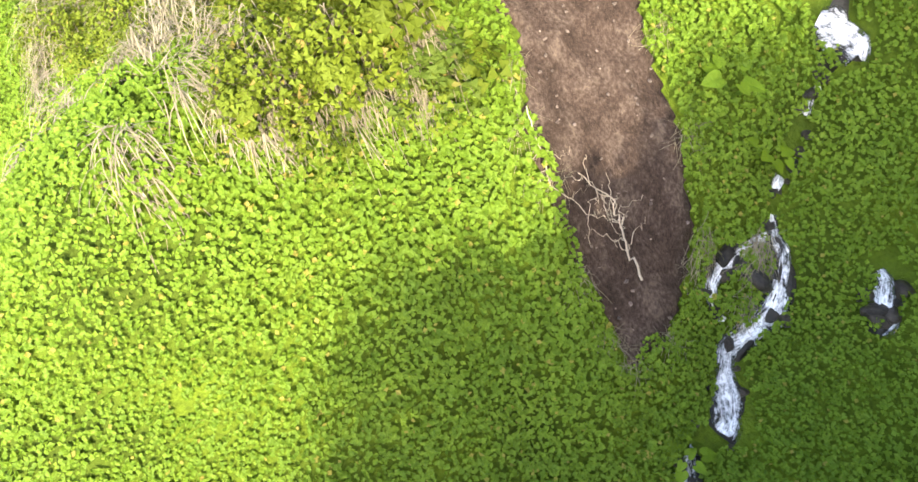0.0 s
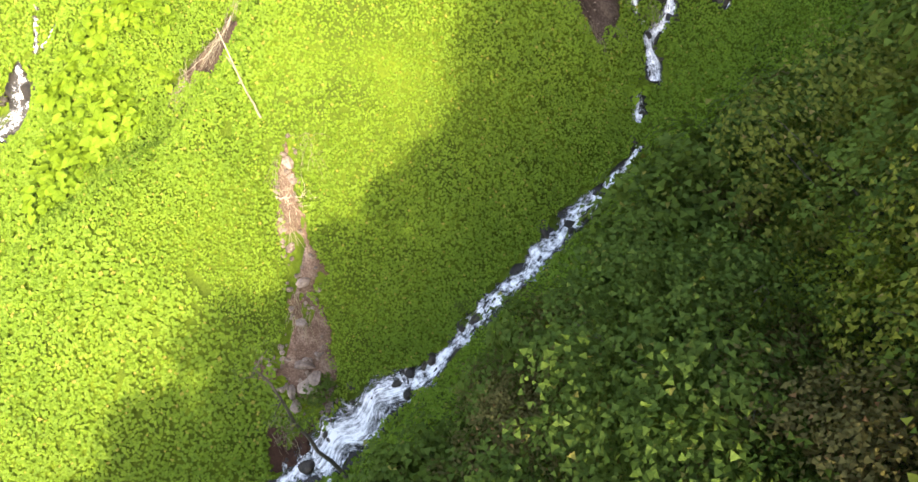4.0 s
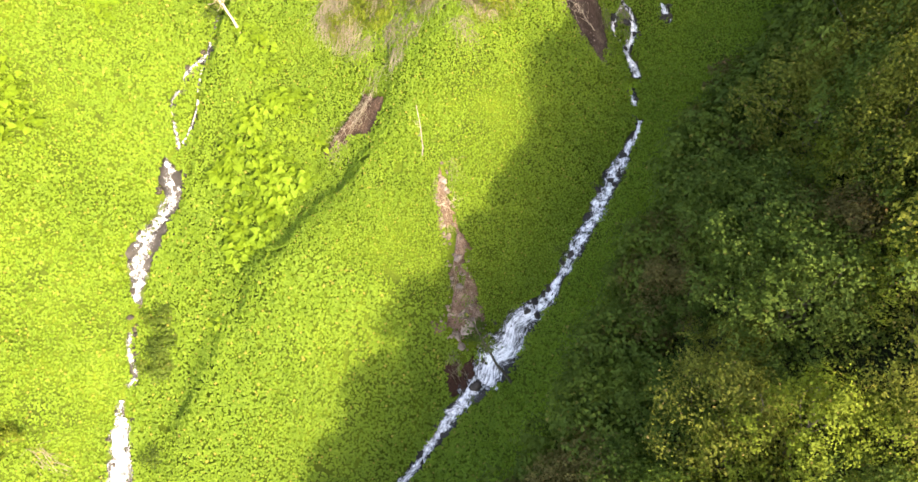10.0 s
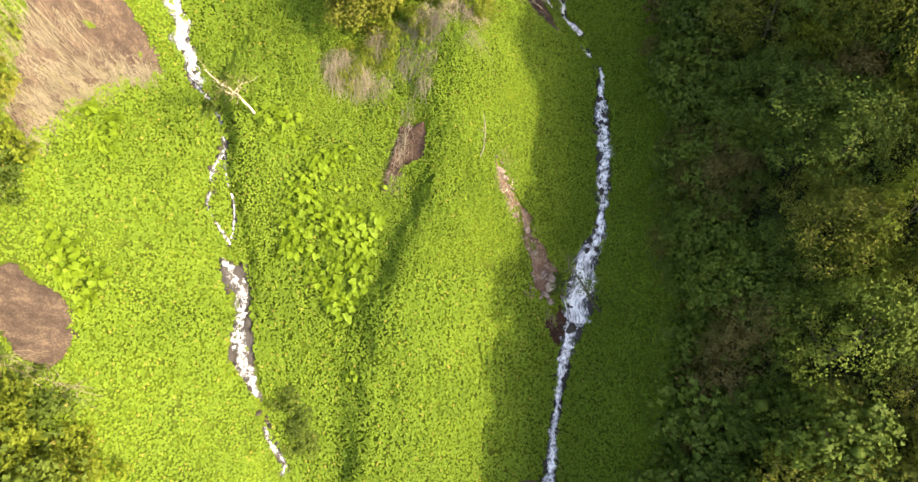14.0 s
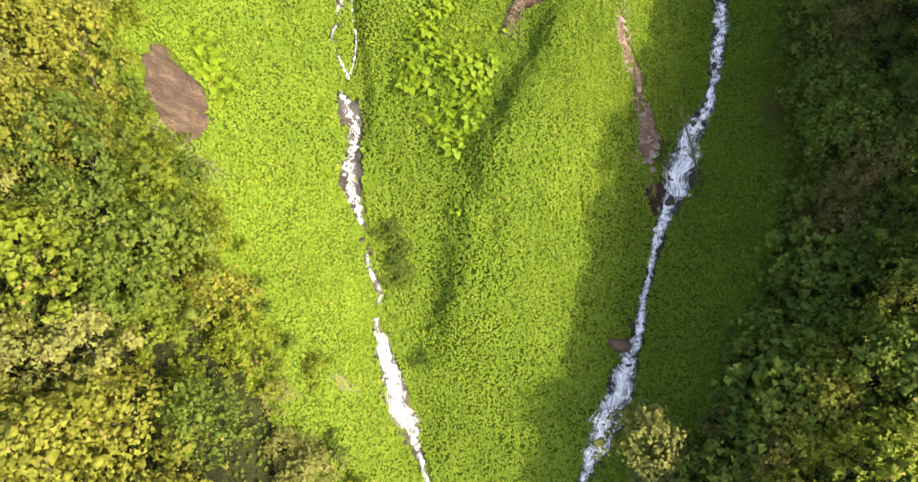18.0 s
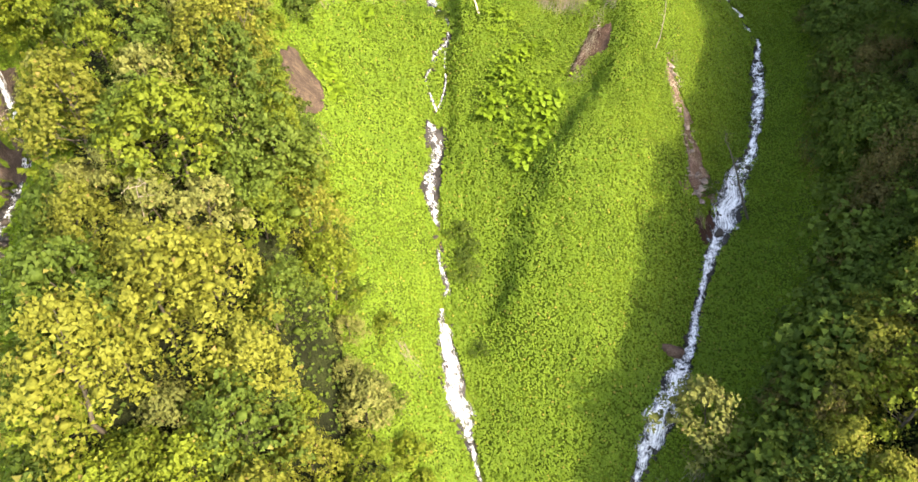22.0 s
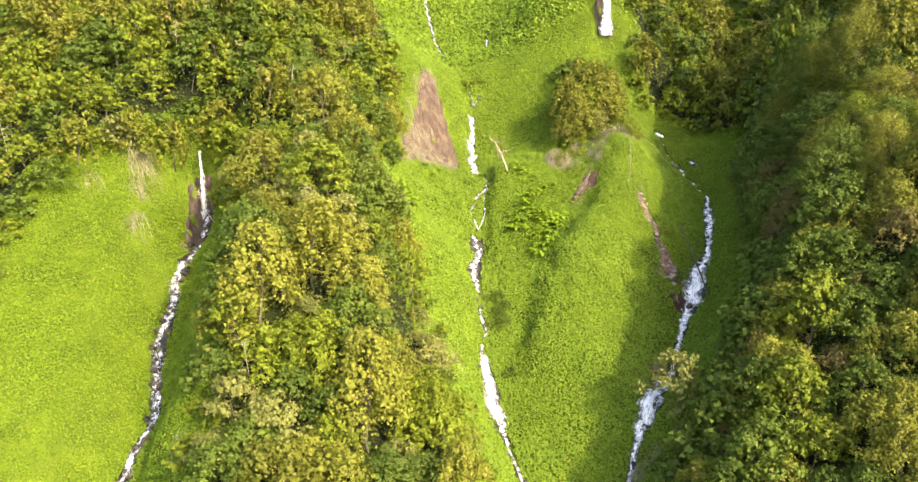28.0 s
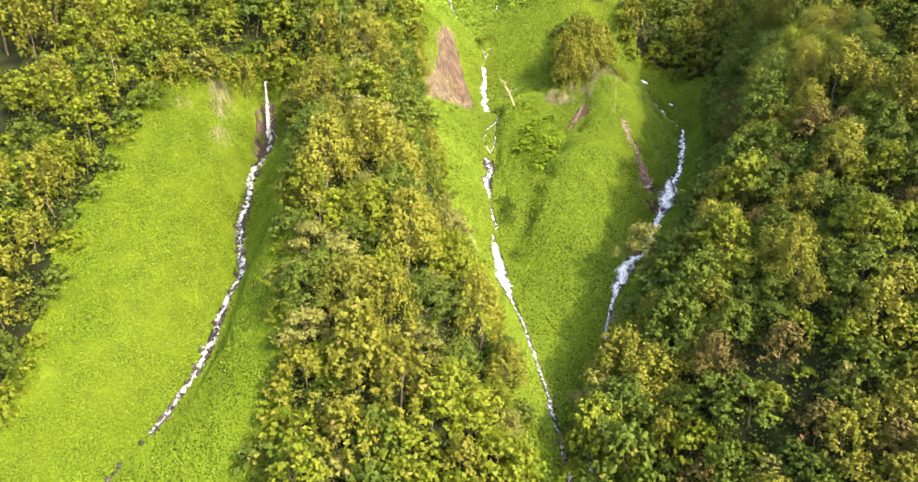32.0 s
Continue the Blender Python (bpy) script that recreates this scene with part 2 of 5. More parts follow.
# ---- building helpers ----
def quick_mesh(name, co, faces, mat, uv=None, smooth=False):
    """A mesh from arrays; all faces have the same number of corners."""
    me = bpy.data.meshes.new(name)
    co, faces = np.asarray(co, np.float32), np.asarray(faces, np.int32)
    k = faces.shape[1]
    me.vertices.add(len(co))
    me.vertices.foreach_set("co", co.ravel())
    me.loops.add(faces.size)
    me.loops.foreach_set("vertex_index", faces.ravel())
    me.polygons.add(len(faces))
    me.polygons.foreach_set("loop_start", np.arange(len(faces), dtype=np.int32) * k)
    if uv is not None:
        layer = me.uv_layers.new(name="UVMap")
        layer.data.foreach_set("uv", np.asarray(uv, np.float32)[faces.ravel()].ravel())
    me.polygons.foreach_set("use_smooth", np.full(len(faces), smooth))
    me.update(calc_edges=True)
    me.materials.append(mat)
    return me


def put(name, me, parent=None, label="", m=None):
    ob = new(name, me)
    if parent is not None:
        ob.parent = parent
    if m is not None:
        ob.matrix_basis = m
    if label:
        ob["label"] = label
    return ob


def lattice(ix, iy, seed):
    h = (ix.astype(np.int64) * 374761393 + iy.astype(np.int64) * 668265263 + seed * 974711) & 0x7FFFFFFF
    h = ((h ^ (h >> 13)) * 1274126177) & 0x7FFFFFFF
    return ((h ^ (h >> 16)) & 0xFFFF) / 65535.0


def ripple(x, y, size, seed):
    """Smooth noise from -1 to 1 with lumps of about the given size."""
    x, y = np.asarray(x, float) / size, np.asarray(y, float) / size
    ix, iy = np.floor(x), np.floor(y)
    u, v = x - ix, y - iy
    u, v = u * u * (3 - 2 * u), v * v * (3 - 2 * v)
    a, b = lattice(ix, iy, seed), lattice(ix + 1, iy, seed)
    c, d = lattice(ix, iy + 1, seed), lattice(ix + 1, iy + 1, seed)
    return (a + (b - a) * u) * (1 - v) * 2 + (c + (d - c) * u) * v * 2 - 1


def inside(x, y, poly):
    x, y = np.asarray(x, float), np.asarray(y, float)
    hit = np.zeros(x.shape, bool)
    for (x0, y0), (x1, y1) in zip(poly, poly[1:] + poly[:1]):
        if y0 != y1:
            cross = ((y0 > y) != (y1 > y)) & (x < (x1 - x0) * (y - y0) / (y1 - y0) + x0)
            hit ^= cross
    return hit


def away(x, y, line):
    """Distance to a line of (x, y, width) nodes, less half the width there."""
    best = np.full(np.shape(x), 1e9)
    for (x0, y0, w0), (x1, y1, w1) in zip(line, line[1:]):
        dx, dy = x1 - x0, y1 - y0
        s = np.clip(((x - x0) * dx + (y - y0) * dy) / (dx * dx + dy * dy + 1e-9), 0, 1)
        best = np.minimum(best, np.hypot(x - x0 - s * dx, y - y0 - s * dy) - (w0 + (w1 - w0) * s) / 2)
    return best


# ---- streams: centre line and width ----
WEST_STREAM = [(-63.6, -10.6, 1.2), (-63.5, -12.4, 1.6), (-63.9, -16.5, 1.5), (-64.2, -21.5, 1.2), (-64.4, -25.5, 1.3), (-64, -28, 1.3), (-62.3, -32.6, 1.5), (-62.9, -36, 1.1), (-64.1, -40.5, 1.5), (-65.1, -45.7, 1.1), (-66.6, -50.1, 1.2), (-68.8, -55.9, 0.6), (-71.5, -64, 0.5)]
MID_TOP = [(-39.5, 62, 0.9), (-38.4, 53.5, 0.9), (-36.6, 41, 0.9), (-35.2, 34.5, 0.7), (-34, 28, 0.5)]
MID_STREAM = [(-30.9, 23.2, 0.48), (-30.6, 20.6, 0.56), (-30.8, 18.6, 0.7), (-30.8, 16.5, 0.63), (-31, 13, 0.91), (-30.9, 9.4, 0.83), (-30, 8, 0.57), (-29.3, 5.6, 0.57), (-29.4, 3.4, 0.57), (-30.6, 2.3, 0.57), (-31.8, 0.3, 0.47), (-31.4, -0.8, 0.38), (-30.8, -2.2, 0.47), (-31.73, -3.16, 0.8), (-31.16, -3.95, 1.89), (-30.96, -5.31, 1.59), (-31.14, -7.41, 1.36), (-31.66, -9.33, 1.81), (-31.93, -10.34, 1.79), (-31.51, -11.38, 1.32), (-31.24, -12.53, 0.75), (-31.32, -13.37, 0.37), (-31.32, -15.24, 0.56), (-30.92, -16.37, 0.93), (-30.65, -17.11, 0.56), (-31.28, -18.46, 0.56), (-31.12, -19.94, 1.03), (-30.82, -21.86, 1.61), (-30.51, -23.41, 2), (-30.18, -25.21, 2.5), (-29.86, -26.4, 1.74), (-29.5, -28.11, 0.97), (-29, -29.94, 0.92), (-28.52, -32.18, 0.77), (-27.2, -39.5, 0.77), (-26.2, -45.5, 1.11), (-25.2, -51, 0.83), (-24, -60, 0.83)]
MID_ARM = [(-29.6, 3.0, 0.32), (-29.9, 1.6, 0.32), (-29.8, 0.2, 0.32), (-30.1, -0.8, 0.32), (-30.7, -1.9, 0.32)]
MID_FORK = [(-29.3, 23.4, 0.4), (-29.8, 22.4, 0.4), (-30.5, 21.4, 0.5)]
EAST_STREAM = [(-2.34, 16.47, 0.68), (-1.82, 16.58, 1.14), (-1.26, 16.61, 1.04), (-0.81, 16.58, 0.52), (-1.35, 15.64, 0.24), (-1.18, 15.34, 0.38), (-0.94, 14.47, 0.31), (-0.75, 14.06, 0.48), (-0.37, 13.37, 0.31), (0.35, 13.21, 0.61), (0.77, 12.74, 0.79), (0.98, 12.18, 0.89), (0.91, 11.47, 0.74), (0.66, 10.62, 0.78), (1.35, 9.84, 1.12), (1.63, 9, 1.31), (1.41, 8.03, 0.66), (1.74, 7.26, 0.76), (1.94, 6.76, 0.52), (2.43, 5.63, 0.47), (2.36, 4.92, 0.7), (1.87, 4.03, 0.84), (1.6, 3.01, 1.21), (1.29, 1.9, 1.61), (0.94, 0.59, 1.6), (0.61, -0.63, 1.41), (-1.66, -7.18, 1.08), (-2.75, -8.08, 1.5), (-3.72, -9.45, 2.34), (-4.52, -11.05, 2.64), (-5.39, -12.65, 2.31), (-6.71, -14.53, 1.35), (-7.75, -16.57, 1.13), (-8.87, -18.92, 1.01), (-9.88, -20.76, 0.9), (-11.16, -23.48, 1.37), (-12.7, -25.96, 2.09), (-14.09, -28.22, 2.14), (-15.15, -29.86, 2.23), (-16.11, -30.95, 1.6), (-17.06, -32.2, 0.95), (-18.4, -35, 0.7), (-20, -41, 0.8), (-22.5, -48, 0.9), (-24, -56, 0.8)]
EAST_FORK = [(-0.29, 13.2, 0.31), (-0.56, 12.57, 0.45), (-0.8, 11.87, 0.71), (-0.72, 11.32, 0.57), (-0.26, 11.1, 0.34), (0.19, 11.08, 0.26)]
EAST_RILL = [(2.5, 14.09, 0.46), (2.81, 13.89, 0.61), (2.97, 13.41, 0.78), (3.35, 12.96, 0.67), (3.26, 12.67, 0.35)]
UPPER_RILL = [(-27.3, 39.5, 0.8), (-27.6, 37.8, 0.7), (-27.4, 36.4, 0.6)]
EAST_FAN = [(-2.75, -8.08, 1.42), (-3.72, -9.45, 2.22), (-4.52, -11.05, 2.51), (-5.39, -12.65, 2.19)]
EAST_LOW_FAN = [(-12.7, -25.96, 1.88), (-14.09, -28.22, 1.93), (-15.15, -29.86, 2.01), (-16.11, -30.95, 1.44)]
MID_FAN = [(-31.12, -19.94, 0.98), (-30.82, -21.86, 1.53), (-30.51, -23.41, 1.9), (-30.18, -25.21, 2.38), (-29.86, -26.4, 1.65)]
MID_HIGH_FALL = [(-30.94, 19.73, 1.55), (-30.64, 18.06, 1.07), (-31.04, 15.38, 1.35), (-30.99, 12.43, 1.6), (-30.26, 9, 1.12)]
ALL_STREAMS = [WEST_STREAM, MID_TOP, MID_STREAM, MID_ARM, MID_FORK, EAST_STREAM, EAST_FORK, EAST_RILL, UPPER_RILL]

# ---- the lie of the land: ridges, gullies and breaks of slope, in metres ----
FORMS = []


def landform(name, *nodes):
    FORMS.extend(nodes)


landform("west_edge", (-115, -110, 23.5), (-115, -60, 46.4), (-115, -10, 75.6), (-115, 40, 106.3), (-115, 110, 149.1))
landform("west_wood", (-92, -85, 33.5), (-92, -50, 49.6), (-92, -25, 67), (-92, 0, 84.7), (-92, 30, 100.9), (-92, 70, 123.1))
landform("west_meadow", (-80, -60, 43.7), (-80, -44, 54.3), (-80, -32, 65.6), (-80, -20, 74.8), (-80, -8, 83.1), (-80, 8, 91.2))
landform("west_meadow_low", (-72, -75, 37.7), (-72, -56, 45.2), (-72, -42, 55.8), (-72, -30, 65.2), (-72, -20, 73), (-72, -10, 81.3), (-72, 5, 91.8), (-72, 30, 101))
landform("west_stream", (-72, -68, 40.7), (-68.7, -56, 45.6), (-66.2, -50, 47.9), (-64, -41, 52.2), (-63, -33, 58.1), (-63.8, -27.5, 60.7), (-64.2, -21.5, 65.5), (-64, -15.5, 69.6), (-64, -11, 72.1), (-63.4, -7.5, 81), (-63, 4, 92.4))
landform("west_knoll", (-67.8, -18.5, 73.4), (-68.6, -26, 67.5), (-67.5, -33, 61.5))
landform("west_bank", (-60, -56, 49.6), (-58, -48, 54.9), (-58, -38.5, 61.8), (-58.6, -29, 66.2), (-59, -21, 71), (-59, -14, 75.9), (-58, -5, 86))
landform("spur_crest", (-48, -85, 32.5), (-48, -64, 44.6), (-48, -52, 53.6), (-48.5, -42, 61.3), (-49, -32, 70.1), (-49, -22, 76.4), (-50, -11, 82.4), (-51, 2, 86.6), (-52, 18, 95.1), (-53, 38, 98.3))
landform("spur_flank", (-40, -56, 47.3), (-40.5, -44, 57.4), (-40.5, -33, 64.9), (-39.5, -24, 67.5), (-39, -16, 70.2), (-40, -9, 73.2), (-39.5, -1, 74), (-39.8, 6, 76.8), (-41, 12, 83.2))
landform("bare_cliff", (-37.3, 5, 74.3), (-36.2, 10, 75.3), (-37, 13.5, 80.3), (-37.2, 17, 86.8), (-37, 22, 89.6))
landform("mid_bank", (-35.5, -27, 59.9), (-35, -19, 62.7), (-35.3, -11, 68.4), (-36, -4, 69.6), (-34.3, 3, 72.5), (-33.8, 11, 74.9))
landform("mid_stream", (-25, -53, 40.5), (-26.5, -44, 47), (-28, -35.5, 50.7), (-29.6, -27, 53.2), (-30.8, -21.5, 57.4), (-30.8, -16.5, 61.3), (-31.3, -11, 64.2), (-31.1, -5, 66.7), (-31.6, 0, 70.6), (-30.6, 5, 73.9), (-30.6, 10, 74.3), (-30.7, 17, 78.2), (-31.2, 22, 84.5), (-35, 30, 90.2), (-38, 50, 98.4))
landform("field_west", (-23, -42, 45.5), (-25.5, -30, 52.2), (-25.8, -20, 60.4), (-26, -10, 66.5), (-26.5, -2, 70.9), (-26.5, 5, 76), (-26, 14, 76.7), (-26, 25, 87.6), (-27.5, 38, 93.6))
landform("field_crest", (-21, -31, 52.9), (-20, -23, 60.1), (-18, -15, 66.2), (-17.5, -7, 71.7), (-16.5, -1, 74), (-14.5, 3.5, 77.9), (-14, 11, 79.8), (-12, 20, 86.6), (-12.5, 27, 93.5))
landform("field_east", (-15.5, -22, 59.3), (-13, -16, 62.8), (-11.5, -9, 68.7), (-11.2, -3, 75.3), (-9.6, 2.5, 79.3), (-12, 1.2, 79.6), (-8.5, 7, 79.6), (-7, 12, 79.5))
landform("scar", (-8, -11.5, 63.2), (-7.6, -3, 72.1), (-5.2, 2.5, 74.5), (-4.5, 7.5, 76.3), (-3, 11.4, 76.6))
landform("east_stream", (-20, -43, 46), (-17.2, -36, 51.4), (-14.6, -29, 57.3), (-11.4, -23.5, 57.3), (-8, -16.8, 59.1), (-4.6, -11.7, 62), (-1.6, -6, 66.6), (0.4, -2, 68.8), (1.8, 3, 69.9), (2, 6.6, 71.5), (1.6, 9.6, 72.5), (1.1, 12.2, 73.6), (0, 14.6, 76), (-1.3, 17.2, 79.4), (-2, 24, 86.7), (3.2, 13, 74.6))
landform("east_foot", (-12, -40, 55.8), (-8, -30, 61.1), (-3.5, -20, 63), (1.2, -12.5, 68.3), (4, -4, 72.8), (6.5, 2, 73.8), (8, 10, 76.1), (6, 25, 81.5))
landform("east_flank", (-8, -52, 54.6), (-3, -41, 64), (2.5, -29, 73.5), (4.5, -19, 77), (6.5, -12, 77.9), (9, -4, 79.5), (13, 6, 80.3), (16, 18, 84.9))
landform("east_crest", (-5, -75, 37.8), (5, -58, 55), (14, -42, 73), (20, -26, 84), (23, -12, 90), (25, 3, 98), (27, 20, 97), (30, 45, 99))
landform("east_edge", (50, -105, 27.1), (55, -50, 68.2), (55, 0, 95.3), (60, 50, 118.3), (60, 115, 156.8))
landform("valley_floor", (-36, -112, 18), (-24, -80, 30.8), (-50, -100, 25.1), (0, -105, 22.2))
landform("upper_slope", (-100, 60, 118), (-75, 50, 109.3), (-50, 55, 104.9), (-28, 55, 101.3), (-8.2, 27.5, 94), (-8.2, 30.5, 104.5), (-8, 42, 108), (8, 45, 90), (-60, 85, 128.4), (-20, 85, 124.6), (20, 85, 123.9), (-60, 120, 151.9), (-10, 120, 149.7), (30, 120, 153.5))

NODES = np.array(FORMS)
PX, PZ = NODES[:, :2] / 20.0, NODES[:, 2]


def kernel(d2):
    return np.where(d2 > 1e-12, 0.5 * d2 * np.log(d2 + 1e-12), 0.0)


def spline_weights():
    n = len(PX)
    a = np.zeros((n + 3, n + 3))
    a[:n, :n] = kernel(((PX[:, None] - PX[None]) ** 2).sum(2)) + np.eye(n) * 0.0005
    a[:n, n] = a[n, :n] = 1
    a[:n, n + 1:], a[n + 1:, :n] = PX, PX.T
    return np.linalg.solve(a, np.concatenate([PZ, np.zeros(3)]))


WEIGHTS = spline_weights()


def smooth_land(x, y):
    """A thin plate laid over the landforms."""
    shape = np.shape(x)
    x, y = np.ravel(x) / 20.0, np.ravel(y) / 20.0
    z = WEIGHTS[-3] + WEIGHTS[-2] * x + WEIGHTS[-1] * y
    for (px, py), w in zip(PX, WEIGHTS):
        z = z + w * kernel((x - px) ** 2 + (y - py) ** 2)
    return z.reshape(shape)


CELL = 0.8
GX, GY = np.arange(-120, 60.01, CELL), np.arange(-115, 125.01, CELL)
mx, my = np.meshgrid(GX, GY)
stream_gap = np.full(mx.shape, 1e9)
for line in ALL_STREAMS:
    stream_gap = np.minimum(stream_gap, away(mx, my, line))
calm = np.clip((stream_gap - 0.3) / 2.0, 0, 1)
LAND = smooth_land(mx, my)
LAND = LAND + calm * (0.22 * ripple(mx + 0.4 * my, my, 4.5, 3) + 0.15 * ripple(mx, my, 2.1, 5) + 0.1 * ripple(mx, my, 1.1, 7))


def break_of_slope(line, drop, width, reach):
    """A small scarp: the ground falls off to the west or south of the line and comes back further on."""
    best, where = np.full(mx.shape, 1e9), np.zeros(mx.shape)
    length, total = 0.0, sum(math.dist(a, b) for a, b in zip(line, line[1:]))
    for (x0, y0), (x1, y1) in zip(line, line[1:]):
        dx, dy = x1 - x0, y1 - y0
        n = math.hypot(dx, dy)
        s = np.clip(((mx - x0) * dx + (my - y0) * dy) / n ** 2, 0, 1)
        d = np.hypot(mx - x0 - s * dx, my - y0 - s * dy)
        signed = np.where((mx - x0) * dy - (my - y0) * dx > 0, d, -d)
        near = d < np.abs(best)
        best = np.where(near, signed, best)
        where = np.where(near, (length + s * n) / total, where)
        length += n
    fade = np.clip(np.minimum(where, 1 - where) * 5, 0, 1)
    d = best + 0.4 * ripple(mx, my, 1.7, 81)
    t = np.clip(d / width + 0.5, 0, 1)
    return -drop * fade * t * t * (3 - 2 * t) * np.exp(-(np.maximum(d, 0) / reach) ** 2)


LAND = LAND + break_of_slope([(-14, -0.5), (-15.7, -4.1), (-19, -8), (-22.2, -11), (-24, -14.8), (-25.7, -20), (-27, -25)], 1.7, 3.0, 6.0)
LAND = LAND + break_of_slope([(-28.6, 11), (-28.4, 4), (-29.3, 0), (-29.5, -5), (-29.9, -9)], 0.9, 0.8, 1.4)
LAND = LAND + break_of_slope([(-58.7, -20), (-57.6, -29.6), (-59.6, -34.2), (-60.4, -39), (-62.2, -45.9), (-65.2, -54.5)], 0.9, 1.0, 2.2)
LAND = LAND + break_of_slope([(-36.8, -4.6), (-38.5, -4), (-41, -3.8)], 0.7, 0.8, 1.8)
LAND = LAND + break_of_slope([(-36.4, -9.3), (-38, -9.1), (-39.6, -9.6)], 0.5, 0.8, 1.8)
# the leafy lip between the earth slide and the meadow, and the near bank of the stream below it
LIP = [(-7.4, 10.4, 0), (-6.1, 9.7, 0), (-4.9, 8.9, 0), (-3.7, 8.0, 0), (-2.6, 7.4, 0), (-1.3, 6.9, 0)]
LAND = LAND + 0.55 * np.exp(-(away(mx, my, LIP) / 0.9) ** 2)
BANK_LIP = [(-1.3, 6.9, 0), (-0.6, 8.4, 0), (0.2, 9.4, 0), (0.8, 8.2, 0), (1.1, 6.8, 0)]
LAND = LAND + 0.5 * np.exp(-(away(mx, my, BANK_LIP) / 0.6) ** 2) * np.clip((stream_gap + 0.1) / 0.5, 0, 1)
# small dry runnels down the meadow between the streams
LAND = LAND - calm * 0.42 * np.clip(ripple(mx + 0.25 * my, my * 0.22, 1.6, 11), 0, 1) ** 1.5
LAND = LAND - 0.45 * np.exp(-(np.maximum(stream_gap, 0) / 0.9) ** 2)


def land(x, y):
    """Height of the ground sheet."""
    fx = np.clip((np.asarray(x, float) - GX[0]) / CELL, 0, len(GX) - 1.001)
    fy = np.clip((np.asarray(y, float) - GY[0]) / CELL, 0, len(GY) - 1.001)
    i, j = fx.astype(int), fy.astype(int)
    u, v = fx - i, fy - j
    return (LAND[j, i] * (1 - u) + LAND[j, i + 1] * u) * (1 - v) + (LAND[j + 1, i] * (1 - u) + LAND[j + 1, i + 1] * u) * v


def land_normal(x, y, e=0.7):
    n = np.stack([land(x - e, y) - land(x + e, y), land(x, y - e) - land(x, y + e), np.full(np.shape(x), 2 * e)], -1)
    return n / np.linalg.norm(n, axis=-1, keepdims=True)


def build_ground():
    far = [8, 20, 45, 90, 180, 350, 700]
    xs = np.concatenate([[GX[0] - f for f in far[::-1]], GX, [GX[-1] + f for f in far]])
    ys = np.concatenate([[GY[0] - f for f in far[::-1]], GY, [GY[-1] + f for f in far]])
    x, y = np.meshgrid(xs, ys)
    z = land(x, y)
    out_n, out_s = np.maximum(y - GY[-1], 0), np.maximum(GY[0] - y, 0)
    out_x = np.maximum(np.abs(x + 30) - 90, 0)
    z = z + 0.5 * np.minimum(out_n, 300) - 0.05 * np.minimum(out_s, 100) + 0.3 * np.minimum(out_x, 300) * (np.abs(x + 30) > 90)
    z = z + np.clip((out_n + out_s + out_x) / 60, 0, 1) * 9 * ripple(x, y, 70, 21)
    w, h = len(xs), len(ys)
    idx = np.arange(w * h).reshape(h, w)
    faces = np.stack([idx[:-1, :-1], idx[:-1, 1:], idx[1:, 1:], idx[1:, :-1]], -1).reshape(-1, 4)
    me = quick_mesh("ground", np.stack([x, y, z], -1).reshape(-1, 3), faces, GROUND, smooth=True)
    # painted tree shade: dark litter inside the woods and past their south and east ends
    me.materials.append(SHADED_LITTER)
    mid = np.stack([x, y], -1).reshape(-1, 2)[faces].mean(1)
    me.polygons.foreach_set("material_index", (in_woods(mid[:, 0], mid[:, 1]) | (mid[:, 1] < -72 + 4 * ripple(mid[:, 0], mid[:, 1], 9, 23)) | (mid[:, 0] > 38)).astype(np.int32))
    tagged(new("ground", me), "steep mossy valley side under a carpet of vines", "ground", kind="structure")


# ---- woods and bare places, as outlines in plan ----
SPUR_WOOD = [(-41, -13.4), (-39.4, -15.5), (-38.3, -19), (-37.4, -22.5), (-35.8, -26), (-34.2, -30), (-32, -34), (-30.8, -40), (-28.8, -47), (-27, -53), (-26, -60), (-25.5, -74), (-54, -74), (-54.5, -55), (-55.5, -45), (-57, -35), (-57.6, -24), (-58.5, -15), (-61, -9), (-66, -7), (-70, -9), (-75, -12), (-79.5, -15), (-78.5, -28), (-80.5, -34), (-79, -41), (-80, -47), (-84, -60), (-88, -75), (-118, -75), (-118, 24), (-84, 24), (-82, 17), (-72, 15), (-68, 20), (-60, 36), (-50, 38), (-45.5, 24), (-41.5, 15), (-40.8, 8), (-41, 2), (-42.6, -4), (-44, -9)]
UPPER_WOOD = [(-150, 24), (-86, 25), (-72, 27), (-62, 41), (-51, 42), (-49, 58), (-60, 68), (-150, 68)]
KNOLL_WOOD = [(-18.5, 11), (-17, 8.6), (-12, 9), (-9, 10.5), (-6.6, 16), (-9, 23), (-17.5, 23)]
NORTH_WOOD = [(-4.5, 17.5), (4, 19), (11, 13.5), (20, 20), (24, 62), (-2, 62), (-5, 38)]
EAST_WOOD = [(12.5, 14), (10, 7.5), (7.3, 3.5), (5.6, 0), (4.2, -5), (2.6, -8.5), (1.6, -12), (0.8, -15), (-0.6, -19.5), (-2.6, -24), (-6.4, -29.5), (-10, -34.5), (-13.5, -38.5), (-19, -42), (-22.5, -45), (-23.5, -52), (-22, -60), (-20, -74), (45, -74), (50, 60), (24, 62), (20, 20)]
WOODS = [SPUR_WOOD, UPPER_WOOD, KNOLL_WOOD, NORTH_WOOD, EAST_WOOD]
